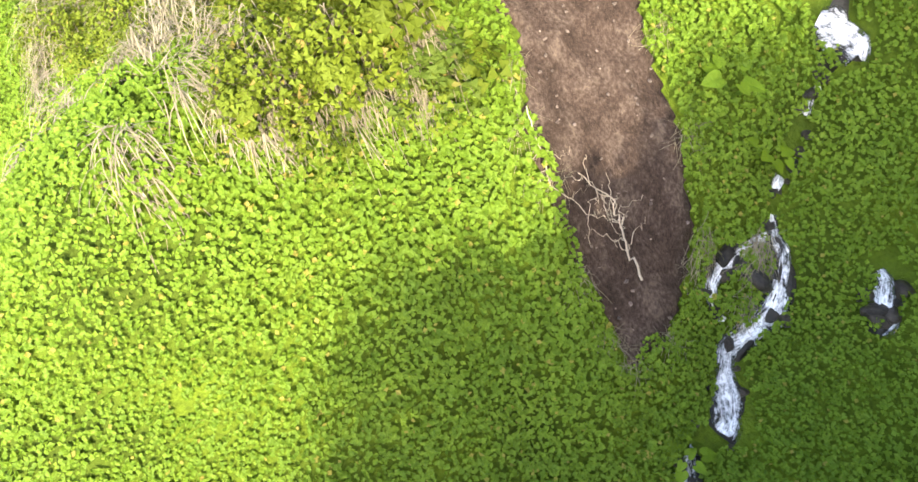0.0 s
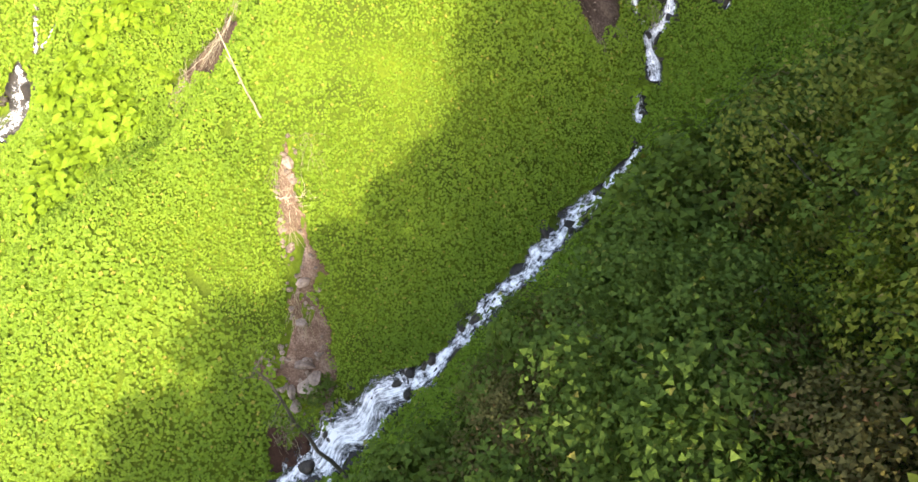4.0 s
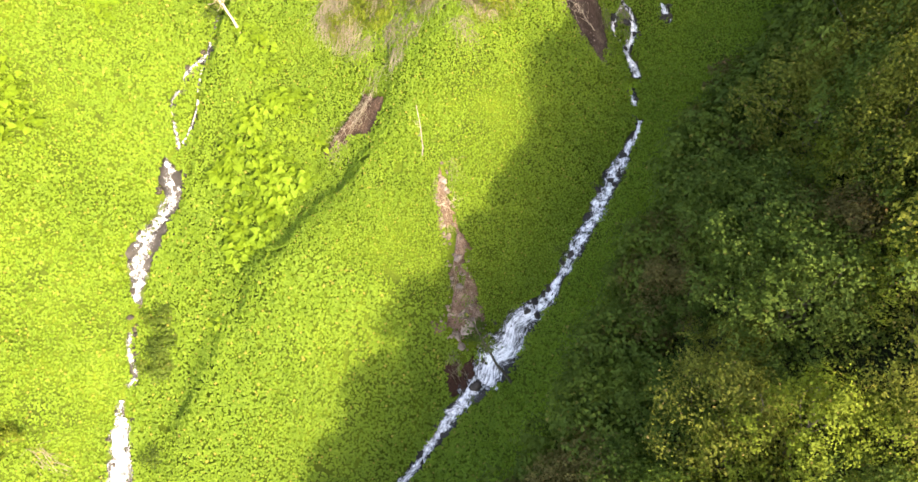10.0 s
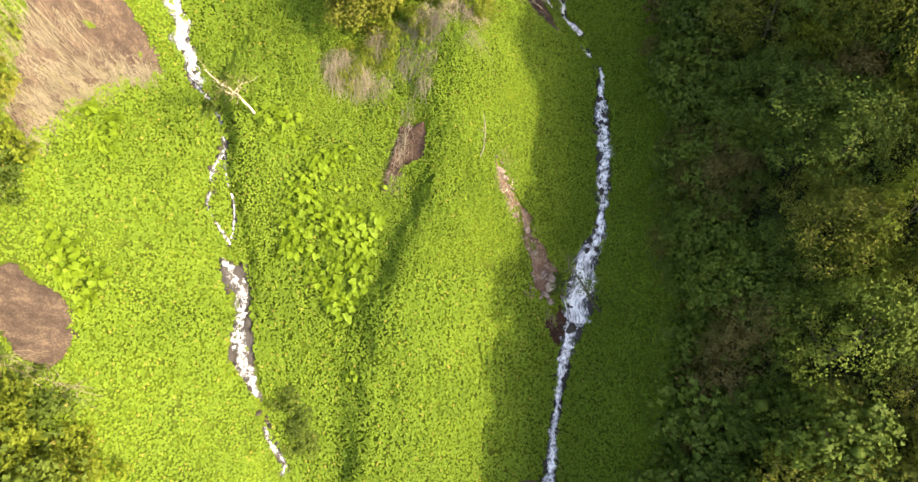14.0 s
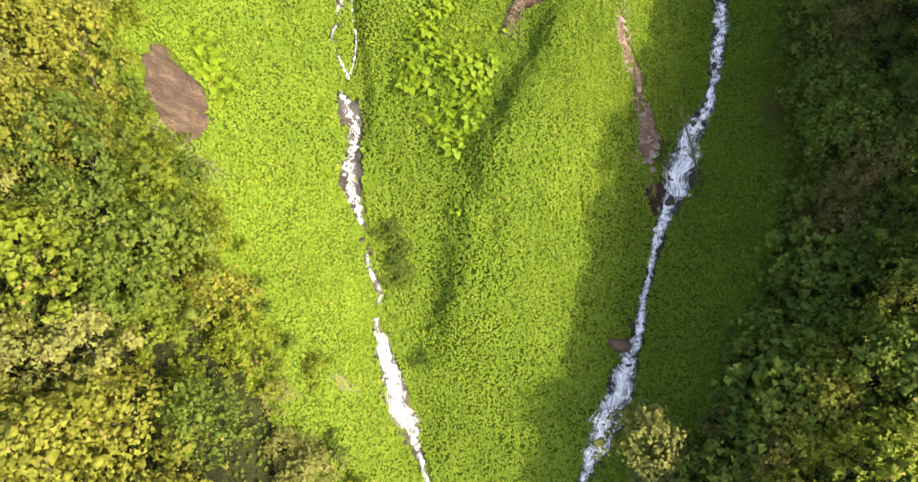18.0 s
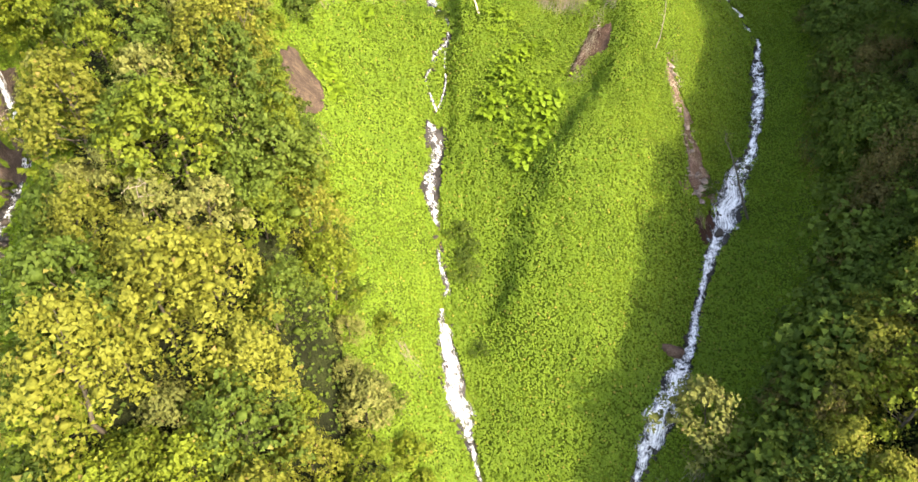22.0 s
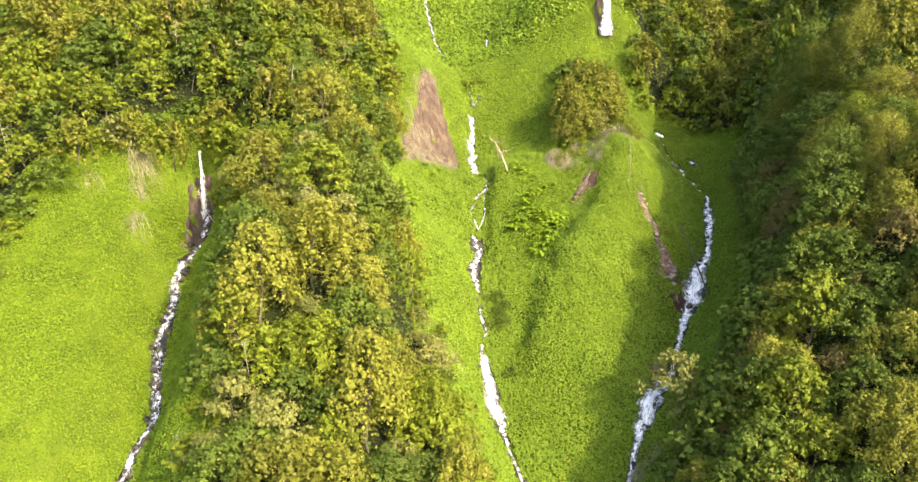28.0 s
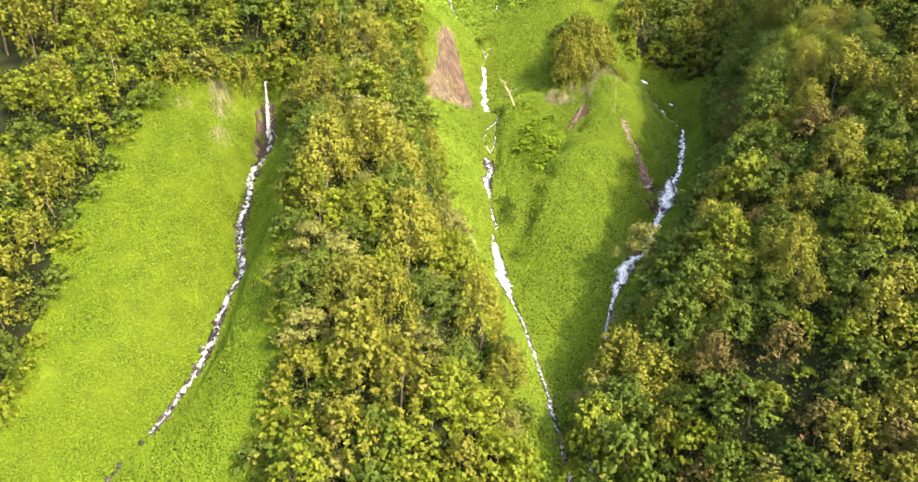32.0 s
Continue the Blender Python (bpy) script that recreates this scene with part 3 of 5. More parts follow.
EARTH_SCAR = [(-8.3, 11.9), (-8.5, 10.27), (-7.42, 10.15), (-6.37, 9.51), (-5.63, 8.95), (-4.64, 8.78), (-3.92, 8.43), (-2.88, 8.09), (-1.84, 8.08), (-1.12, 7.64), (-0.84, 7.99), (-0.95, 8.61), (-0.48, 9.28), (-0.8, 10.17), (-1.23, 11.17), (-1.85, 11.65), (-2.73, 12.22), (-3.43, 12.65), (-4.8, 13.12), (-5.61, 13.42), (-5.2, 15), (-7, 15)]
ROCK_SCAR = [(-10.9, -3.6), (-9.7, -3.8), (-9.2, -5), (-8.2, -5.9), (-7.5, -6.4), (-7.8, -7.3), (-6.9, -8), (-6.5, -8.9), (-5.9, -9.2), (-5.4, -10), (-5.8, -10.9), (-6.9, -11.3), (-8.3, -11.4), (-9, -10.4), (-8.9, -9.5), (-8.8, -8.6), (-9.1, -7.8), (-9.6, -6.6), (-10.2, -5.6)]
RED_HOLLOW = [(-8.2, -12.5), (-7.4, -11.8), (-6.1, -11.4), (-5.6, -12.3), (-6.1, -12.9), (-6.3, -13.5), (-6.9, -14.1), (-7.5, -14.4), (-8, -13.4)]
FALL_FACE = [(-10.2, 27), (-8.4, 26.7), (-6.5, 27), (-6.4, 28.4), (-7, 30.2), (-9.6, 30.2), (-10.3, 28.4)]
WET_FACE = [(-66.2, -9.2), (-65, -8.6), (-63, -8.9), (-62.4, -10.5), (-62.5, -12.6), (-63.2, -14.4), (-64.6, -16), (-65.4, -15.4), (-65.8, -12.5)]
BARE_CLIFF = [(-38.9, 18.2), (-36.7, 18.6), (-35.2, 16.6), (-33.7, 14), (-32.8, 11.6), (-33, 10.4), (-36, 9.6), (-38.2, 8.2), (-40, 5.4), (-41.6, 3), (-42.5, 5), (-41.4, 8.6), (-40.2, 12), (-39.4, 15.5)]
SMALL_CLIFF = [(-43.2, -5.4), (-41.6, -5.8), (-40, -7.6), (-39.8, -10.8), (-41, -12.8), (-42.6, -11.6), (-43.4, -8.4)]
BANK_SCAR = [(-16.3, 0.6), (-14.4, -0.5), (-14.6, -1.4), (-15.2, -2.2), (-15.7, -2.7), (-16.9, -2.2), (-17.9, -2.5), (-18.5, -3.3), (-19.2, -2.8), (-18.7, -1.6), (-18.1, -0.9), (-16.9, -0)]


def in_woods(x, y, rim=2.8):
    """Well inside a wood, past the leafy edge."""
    return np.any([inside(x, y, p) & (away(x, y, [(a, b, 0) for a, b in p + p[:1]]) > rim) for p in WOODS], axis=0)


build_ground()
BARE = [EARTH_SCAR, ROCK_SCAR, RED_HOLLOW, FALL_FACE, WET_FACE, BARE_CLIFF, SMALL_CLIFF, BANK_SCAR]


def draped(name, poly, mat, lift, label, category, step=0.16, rough=0.1, edge=0.35):
    """A patch of bare earth or rock that lies on the slope, with a ragged rim that dips under the leaves."""
    xs, ys = [p[0] for p in poly], [p[1] for p in poly]
    gx, gy = np.arange(min(xs) - 1, max(xs) + 1, step), np.arange(min(ys) - 1, max(ys) + 1, step)
    x, y = np.meshgrid(gx, gy)
    wob = edge * ripple(x, y, 0.9, 31), edge * ripple(x, y, 0.9, 33)
    keep = inside(x + wob[0], y + wob[1], poly)
    z = land(x, y) + lift + rough * ripple(x, y, 0.7, 35) + rough * 0.5 * ripple(x, y, 0.3, 37)
    idx = np.arange(x.size).reshape(x.shape)
    q = np.stack([idx[:-1, :-1], idx[:-1, 1:], idx[1:, 1:], idx[1:, :-1]], -1).reshape(-1, 4)
    q = q[keep.ravel()[q].all(1)]
    counts = np.bincount(q.ravel(), minlength=x.size)
    z = z.ravel() - np.where(counts < 4, lift + rough + 0.12, 0)
    used, inv = np.unique(q, return_inverse=True)
    co = np.stack([x.ravel()[used], y.ravel()[used], z[used]], -1)
    me = quick_mesh(name, co, inv.reshape(-1, 4), mat, smooth=True)
    return tagged(new(name, me), label, category, kind="structure")


draped("earth_scar", EARTH_SCAR, SOIL, 0.16, "bare brown earth slide above the stream", "bare earth")
draped("rock_scar", ROCK_SCAR, REDSOIL, 0.14, "reddish washed-out earth strip beside the stream", "bare earth", 0.12, 0.16, 1.0)
draped("red_hollow", RED_HOLLOW, DARKSOIL, 0.1, "dark reddish undercut hollow beside the fall", "bare earth", 0.16, 0.2)
draped("wet_rock_face", WET_FACE, WETFACE, 0.18, "dark brown wet rock face beside the western waterfall", "rock face", 0.2, 0.3)
draped("fall_rock_face", FALL_FACE, WETFACE, 0.2, "dark wet rock face behind the upper waterfall", "rock face", 0.25, 0.3)
draped("bare_cliff", BARE_CLIFF, CLIFF, 0.2, "streaked brown bare cliff beside the waterfall", "cliff", 0.2, 0.22, 0.4)
draped("small_cliff", SMALL_CLIFF, CLIFF, 0.16, "small bare brown rock face among trees", "cliff")
draped("bank_scar", BANK_SCAR, BANKSOIL, 0.2, "dark brown bare bank in the meadow", "bare earth")


# ---- running water ----
def smooth_line(line, step=0.2):
    pts = np.array(line)
    d = np.concatenate([[0], np.cumsum(np.hypot(*np.diff(pts[:, :2], axis=0).T))])
    s = np.arange(0, d[-1], step)
    out = np.stack([np.interp(s, d, pts[:, k]) for k in range(3)], -1)
    for _ in range(2):
        out[1:-1, :2] = (out[:-2, :2] + 2 * out[1:-1, :2] + out[2:, :2]) / 4
    return s, out


def stream_strip(name, line, parent, mat, seed, lift=0.16, gaps=(), label=""):
    """A ribbon of white water that follows the bed; it thins out and breaks where the bed is hidden by leaves."""
    s, pts = smooth_line(line, 0.12)
    n = len(s)
    tan = np.gradient(pts[:, :2], axis=0)
    tan /= np.linalg.norm(tan, axis=1, keepdims=True) + 1e-9
    side = np.stack([-tan[:, 1], tan[:, 0]], -1)
    k = 13
    u = np.linspace(-1, 1, k)
    rim_l = 1.02 + 0.35 * ripple(s, s * 0, 1.4, seed) + 0.25 * ripple(s, s * 0, 0.5, seed + 1)
    rim_r = 1.02 + 0.35 * ripple(s, s * 0, 1.4, seed + 2) + 0.25 * ripple(s, s * 0, 0.5, seed + 3)
    rim_l, rim_r = np.maximum(rim_l, 0.2), np.maximum(rim_r, 0.2)
    shift = 0.2 * ripple(s, s * 0, 1.3, seed + 4) * pts[:, 2]
    half = pts[:, 2:3] / 2 * np.where(u[None] < 0, rim_l[:, None], rim_r[:, None])
    off = u[None] * half + shift[:, None]
    x, y = pts[:, :1] + side[:, :1] * off, pts[:, 1:2] + side[:, 1:] * off
    z = land(x, y) + lift * (1 - 0.9 * u[None] ** 4) + 0.09 * ripple(x, y, 0.55, seed + 5) + 0.07 * ripple(u[None] * 2.2 + 0 * s[:, None], s[:, None] * 0.9 + 0 * u[None], 0.5, seed + 6) + 0.05 * ripple(x, y, 0.2, seed + 7)
    ok = np.ones(n - 1, bool)
    for a, b in gaps:
        mid = (pts[1:, 1] + pts[:-1, 1]) / 2
        ok &= ~((mid < a) & (mid > b))
    idx = np.arange(n * k).reshape(n, k)
    q = np.stack([idx[:-1, :-1], idx[:-1, 1:], idx[1:, 1:], idx[1:, :-1]], -1)[ok].reshape(-1, 4)
    uv = np.stack([np.broadcast_to(u[None], (n, k)), np.broadcast_to(s[:, None], (n, k))], -1).reshape(-1, 2)
    me = quick_mesh(name, np.stack([x, y, z], -1).reshape(-1, 3), q, mat, uv, True)
    return put(name, me, parent, label)


def stream_bed(line, parent, seed, gaps=()):
    """The dark wet rock of the channel, a little wider than the water."""
    s, pts = smooth_line(line, 0.25)
    tan = np.gradient(pts[:, :2], axis=0)
    tan /= np.linalg.norm(tan, axis=1, keepdims=True) + 1e-9
    side = np.stack([-tan[:, 1], tan[:, 0]], -1)
    u = np.linspace(-1, 1, 9)[None]
    half = (pts[:, 2:3] / 2 * 0.8 + 0.06) * (1 + 0.4 * ripple(s, s * 0, 1.1, seed)[:, None])
    off = u * half + 0.12 * pts[:, 2:3] * ripple(s, s * 0, 2.3, seed + 4)[:, None]
    x, y = pts[:, :1] + side[:, :1] * off, pts[:, 1:2] + side[:, 1:] * off
    z = land(x, y) + 0.05 * (1 - u ** 4 * 2.4) + 0.13 * ripple(x, y, 0.55, seed + 1) + 0.05 * ripple(x, y, 0.25, seed + 2)
    n, k = x.shape
    idx = np.arange(n * k).reshape(n, k)
    ok, mid = np.ones(n - 1, bool), (pts[1:, 1] + pts[:-1, 1]) / 2
    for a, b in gaps:
        ok &= ~((mid < a) & (mid > b))
    q = np.stack([idx[:-1, :-1], idx[:-1, 1:], idx[1:, 1:], idx[1:, :-1]], -1)[ok].reshape(-1, 4)
    put("stream_bed", quick_mesh("stream_bed", np.stack([x, y, z], -1).reshape(-1, 3), q, BEDROCK, smooth=True), parent, "dark wet rock bed")


def stream(name, label, reaches, falls=(), sheet=FALLWATER):
    root = tagged(new(name), label, "stream", kind="structure")
    for line, mat, gaps in reaches:
        stream_bed(line, root, 300 + len(line), gaps)
    for i, (line, mat, gaps) in enumerate(reaches):
        stream_strip("cascade", line, root, mat, 100 + 17 * i + len(line), gaps=gaps)
    for i, line in enumerate(falls):
        stream_strip("fall", line, root, sheet, 500 + 13 * i + len(label), 0.26)
    return root


stream("stream_west", "white mountain stream tumbling down a rocky channel", [(WEST_STREAM, BROKENWATER, [(-51, -55), (-57.5, -62)])])
stream("stream_mid", "white cascading stream in a leafy gully", [(MID_STREAM, BROKENWATER, [(21.2, 20.0), (7.6, 6.4), (4.9, 4.2), (1.6, 1.1), (-0.4, -0.8), (-2.2, -3.0), (-12.8, -14.7), (-18.0, -18.9)]), (MID_ARM, BROKENWATER, [(1.1, 0.7)]), (MID_FORK, BROKENWATER, []), (MID_TOP, BROKENWATER, [(33, 24)])], [MID_FAN, MID_HIGH_FALL], VEIL)
stream("stream_east", "white stream in the shade of the wooded spur", [(EAST_STREAM, WATER, [(16.5, 15.7), (15.2, 14.2), (14.0, 13.5), (8.9, 8.1), (6.7, 5.7)]), (EAST_FORK, WATER, []), (EAST_RILL, WATER, [])], [EAST_FAN, EAST_LOW_FAN])
stream("stream_upper", "small white rill high in the meadow", [(UPPER_RILL, WATER, [])])


def free_fall(name, x, y, z0, z1, w0, w1, seed, label):
    """A veil of falling water in front of a cliff, a thin curved sheet with strands."""
    root = tagged(new(name), label, "waterfall", kind="structure")
    n, k = 40, 13
    t, u = np.linspace(0, 1, n)[:, None], np.linspace(-1, 1, k)[None]
    w = (w0 + (w1 - w0) * t ** 1.2) / 2 * (1 + 0.22 * ripple(t * 9, t * 0, 1, seed))
    px = x + u * w + 0.1 * ripple(t * 5, t * 0, 1, seed + 1)
    py = y - 0.9 * t ** 0.5 + 0.25 * u * u + 0.15 * ripple(u * 4 + 0 * t, t * 2, 1, seed + 2)
    pz = z0 + (z1 - z0) * t + 0 * u
    idx = np.arange(n * k).reshape(n, k)
    q = np.stack([idx[:-1, :-1], idx[:-1, 1:], idx[1:, 1:], idx[1:, :-1]], -1).reshape(-1, 4)
    uv = np.stack([np.broadcast_to(u * 0.8, (n, k)), np.broadcast_to(t * abs(z1 - z0) * 0.6, (n, k))], -1).reshape(-1, 2)
    put("water_veil", quick_mesh(name, np.stack([px, py, pz], -1).reshape(-1, 3), q, VEIL, uv, True), root)
    return root


free_fall("waterfall_west", -63.9, -9.9, 80.2, 72.2, 0.35, 1.0, 41, "thin white waterfall dropping from a wooded ledge")
free_fall("waterfall_north", -8.3, 27.6, 105.5, 94.2, 1.0, 2.4, 43, "broad white waterfall on the upper cliff")

# ---- the carpet of vine leaves ----
rng = np.random.default_rng(7)


def tufts(x, y):
    """The vines heap up in small cushions with creases between them."""
    return 0.12 + 0.13 * np.abs(ripple(x, y, 0.75, 91)) ** 0.7 + 0.07 * ripple(x, y, 0.42, 93) + 0.13 * ripple(x, y, 1.7, 95)


def leaf_field(x, y, size, lift, tilt, seed):
    """Many small rounded leaves over the slope; returns corners and faces as arrays."""
    r = np.random.default_rng(seed)
    n = len(x)
    e = 0.1
    gx, gy = (tufts(x + e, y) - tufts(x - e, y)) / (2 * e), (tufts(x, y + e) - tufts(x, y - e)) / (2 * e)
    nor = land_normal(x, y) * 0.25 + np.array([0.16, -0.16, 0.5]) - 0.32 * np.stack([gx, gy, 0 * gx], -1)
    nor = nor + r.normal(0, tilt, (n, 3))
    nor /= np.linalg.norm(nor, axis=1, keepdims=True)
    a = np.cross(nor, r.normal(0, 1, (n, 3)))
    a /= np.linalg.norm(a, axis=1, keepdims=True)
    b = np.cross(nor, a)
    centre = np.stack([x, y, land(x, y) + lift + tufts(x, y)], -1)
    ang = np.linspace(0, 2 * np.pi, 4, endpoint=False)
    rad, sag = np.array([1.1, 0.85, 0.95, 0.85]), np.array([-0.2, 0.12, -0.15, 0.12])
    co = centre[:, None] + size[:, None, None] * 0.5 * rad[None, :, None] * (np.cos(ang)[None, :, None] * a[:, None] + np.sin(ang)[None, :, None] * b[:, None])
    co = co + size[:, None, None] * 0.5 * sag[None, :, None] * nor[:, None]
    faces = np.arange(n * 4).reshape(n, 4)
    return co.reshape(-1, 3), faces


def sow(box, density):
    x0, x1, y0, y1 = box
    n = int((x1 - x0) * (y1 - y0) * density)
    return rng.uniform(x0, x1, n), rng.uniform(y0, y1, n)


def open_ground(x, y, margin=-0.1):
    ok = np.ones(len(x), bool)
    for line in ALL_STREAMS:
        ok &= away(x, y, line) > margin + 0.2 * ripple(x, y, 0.7, 51) + 0.14 * ripple(x, y, 0.3, 53)
    for poly in BARE:
        wob = 0.3 * ripple(x, y, 0.9, 31), 0.3 * ripple(x, y, 0.9, 33)
        wob = wob[0] + 0.22 * ripple(x, y, 0.35, 34), wob[1] + 0.22 * ripple(x, y, 0.35, 36)
        rim = away(x, y, [(a, b, 0) for a, b in poly + poly[:1]])
        ok &= ~(inside(x + wob[0], y + wob[1], poly) & (rim > 0.16 + 0.2 * ripple(x, y, 0.5, 39)))
    return ok


NEAR_BOX, MID_BOX = (-24, 9, -10, 19), (-47, 12, -50, 29)


def within(x, y, b):
    return (x > b[0]) & (x < b[1]) & (y > b[2]) & (y < b[3])


def carpet(name, box, density, size, lift, tilt, seed, skip=None, woods=False, mat=CARPET):
    x, y = sow(box, density)
    ok = open_ground(x, y)
    if skip is not None:
        ok &= ~within(x, y, skip)
    w = in_woods(x, y)
    ok &= w if woods else ~w
    x, y = x[ok], y[ok]
    fray = y > -78 + 8 * ripple(x, y, 7, 97)
    x, y = x[fray], y[fray]
    thin = ripple(x, y, 0.8, 61) + 0.6 * ripple(x, y, 2.5, 63) > -1.25
    x, y = x[thin], y[thin]
    r = np.random.default_rng(seed)
    sz = size * r.uniform(0.7, 1.3, len(x)) * (1 + 0.15 * ripple(x, y, 3, 65))
    lf = lift * r.uniform(0.1, 1, len(x)) ** 0.7 * (1 + 0.5 * ripple(x, y, 1.4, 67))
    co, faces = leaf_field(x, y, sz, lf, tilt, seed)
    me = quick_mesh(name, co, faces, mat)
    tagged(new(name, me), "dim low leaves under the trees" if woods else "dense carpet of bright green vine leaves on the slope", "vine leaves", kind="stuff")


carpet("vine_carpet", NEAR_BOX, 190, 0.134, 0.24, 0.32, 1)
carpet("vine_carpet", MID_BOX, 82, 0.208, 0.17, 0.24, 2, skip=NEAR_BOX)
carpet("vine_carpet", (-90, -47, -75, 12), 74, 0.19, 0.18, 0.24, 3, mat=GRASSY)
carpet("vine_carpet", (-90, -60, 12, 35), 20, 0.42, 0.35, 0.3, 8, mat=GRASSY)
carpet("vine_carpet", (-60, 12, 29, 80), 15, 0.48, 0.4, 0.34, 4)
carpet("vine_carpet", (-47, 0, -90, -50), 14, 0.48, 0.4, 0.34, 5)
carpet("undergrowth_leaves", (-16, 16, -45, 20), 34, 0.18, 1.0, 0.4, 6, woods=True, mat=FAR_LEAF["green"])
carpet("undergrowth_leaves", (-100, 30, -75, 45), 7, 0.32, 0.9, 0.45, 7, skip=(-16, 16, -45, 20), woods=True, mat=FAR_LEAF["green"])


# ---- trees ----
def tube(path, radii, sides=6):
    """A tapered tube along a path: corners and quads."""
    path, out = np.asarray(path, float), []
    tan = np.gradient(path, axis=0)
    tan /= np.linalg.norm(tan, axis=1, keepdims=True) + 1e-9
    ref = np.array([0.31, 0.95, 0.05])
    for p, d, r in zip(path, tan, radii):
        a = np.cross(d, ref)
        a /= np.linalg.norm(a) + 1e-9
        b = np.cross(d, a)
        out.append([p + r * (math.cos(t) * a + math.sin(t) * b) for t in np.linspace(0, 2 * math.pi, sides, endpoint=False)])
    n = len(path)
    idx = np.arange(n * sides).reshape(n, sides)
    q = np.stack([idx[:-1], np.roll(idx[:-1], -1, 1), np.roll(idx[1:], -1, 1), idx[1:]], -1).reshape(-1, 4)
    return np.array(out).reshape(-1, 3), q


def join(pieces):
    co, fs, n = [], [], 0
    for c, f in pieces:
        co.append(c)
        fs.append(f + n)
        n += len(c)
    return np.concatenate(co), np.concatenate(fs)


def branch_path(r, start, end, bend, steps=6):
    t = np.linspace(0, 1, steps)[:, None]
    start, end = np.array(start, float), np.array(end, float)
    mid = r.normal(0, bend, 3)
    return start + (end - start) * t + np.sin(t * np.pi) * mid + r.normal(0, bend * 0.15, (steps, 3)) * (t > 0)


CORE_CO = np.array([(1, 0, 0), (-1, 0, 0), (0, 1, 0), (0, -1, 0), (0, 0, 1), (0, 0, -1)], float)
CORE_FS = np.array([(0, 2, 4), (2, 1, 4), (1, 3, 4), (3, 0, 4), (2, 0, 5), (1, 2, 5), (3, 1, 5), (0, 3, 5)])


def tree_parts(seed, height, spread, clumps, per_clump, leaf, clump_r, low=0.35, droop=0.0, flat=0.75, limbs=5, filled=False):
    """Trunk with limbs, and a crown of leaf clumps carried by them."""
    r = np.random.default_rng(seed)
    lean = r.normal(0, 0.06 * height, 2)
    top = np.array([lean[0], lean[1], height * 0.72])
    wood = []
    path = branch_path(r, (0, 0, -0.8), top, 0.05 * height, 8)
    wood.append(tube(path, np.linspace(0.02, 0.006, 8) * height ** 0.92, 6))
    centres = []
    for i in range(clumps):
        a = 2.4 * i + r.normal(0, 0.4)
        q = math.sqrt((i + 0.5) / clumps)
        h = low + (1 - low) * (1 - q ** 2.2 * r.uniform(0.65, 1.0))
        rad = spread * q * r.uniform(0.75, 1.12)
        c = np.array([lean[0] * h + math.cos(a) * rad, lean[1] * h + math.sin(a) * rad, height * h - clump_r * 0.4])
        centres.append(c)
        if i % limbs == 0:
            base = path[int(np.clip(h * 6, 2, 6))]
            wood.append(tube(branch_path(r, base, c, 0.12 * spread), np.linspace(0.0065, 0.002, 6) * height ** 0.9, 4))
    trunk = join(wood)
    pts, nors, cores = [], [], []
    for c in centres:
        cr = clump_r * r.uniform(0.65, 1.3)
        turn = np.linalg.qr(r.normal(0, 1, (3, 3)))[0]
        cores.append(((CORE_CO * r.uniform(0.25, 0.52, (6, 1))) @ turn * cr * np.array([1, 1, flat]) + c - np.array([0, 0, 0.12 * cr]), CORE_FS))
        # leaves sit along short twigs that spread up and out of the clump
        twigs = max(6, per_clump // 6)
        d = r.normal(0, 1, (twigs, 3))
        d[:, 2] = np.abs(d[:, 2]) - 0.4
        d /= np.linalg.norm(d, axis=1, keepdims=True)
        d = d[r.integers(0, twigs, per_clump)]
        t = r.uniform(0.3, 1.0, (per_clump, 1)) ** 0.6
        p = c + d * t * cr * 1.15 * np.array([1, 1, flat]) + r.normal(0, 0.13 * cr, (per_clump, 3))
        if droop:
            p[:, 2] -= droop * r.random(per_clump) ** 2 * cr
        pts.append(p)
        nors.append(d * 0.8 + np.array([0.08, 0, 0.32]) + r.normal(0, 0.3, (per_clump, 3)))
    p, nor = np.concatenate(pts), np.concatenate(nors)
    nor /= np.linalg.norm(nor, axis=1, keepdims=True)
    n = len(p)
    a = np.cross(nor, r.normal(0, 1, (n, 3)))
    a /= np.linalg.norm(a, axis=1, keepdims=True)
    b = np.cross(nor, a)
    s = leaf * r.uniform(0.6, 1.35, (n, 1))
    co = np.stack([p + a * s * 0.62, p - a * s * 0.36 + b * s * 0.5, p - a * s * 0.36 - b * s * 0.5], 1).reshape(-1, 3)
    fs = np.arange(n * 3).reshape(n, 3)
    return trunk, join([(co, fs)] + (cores if filled else []))


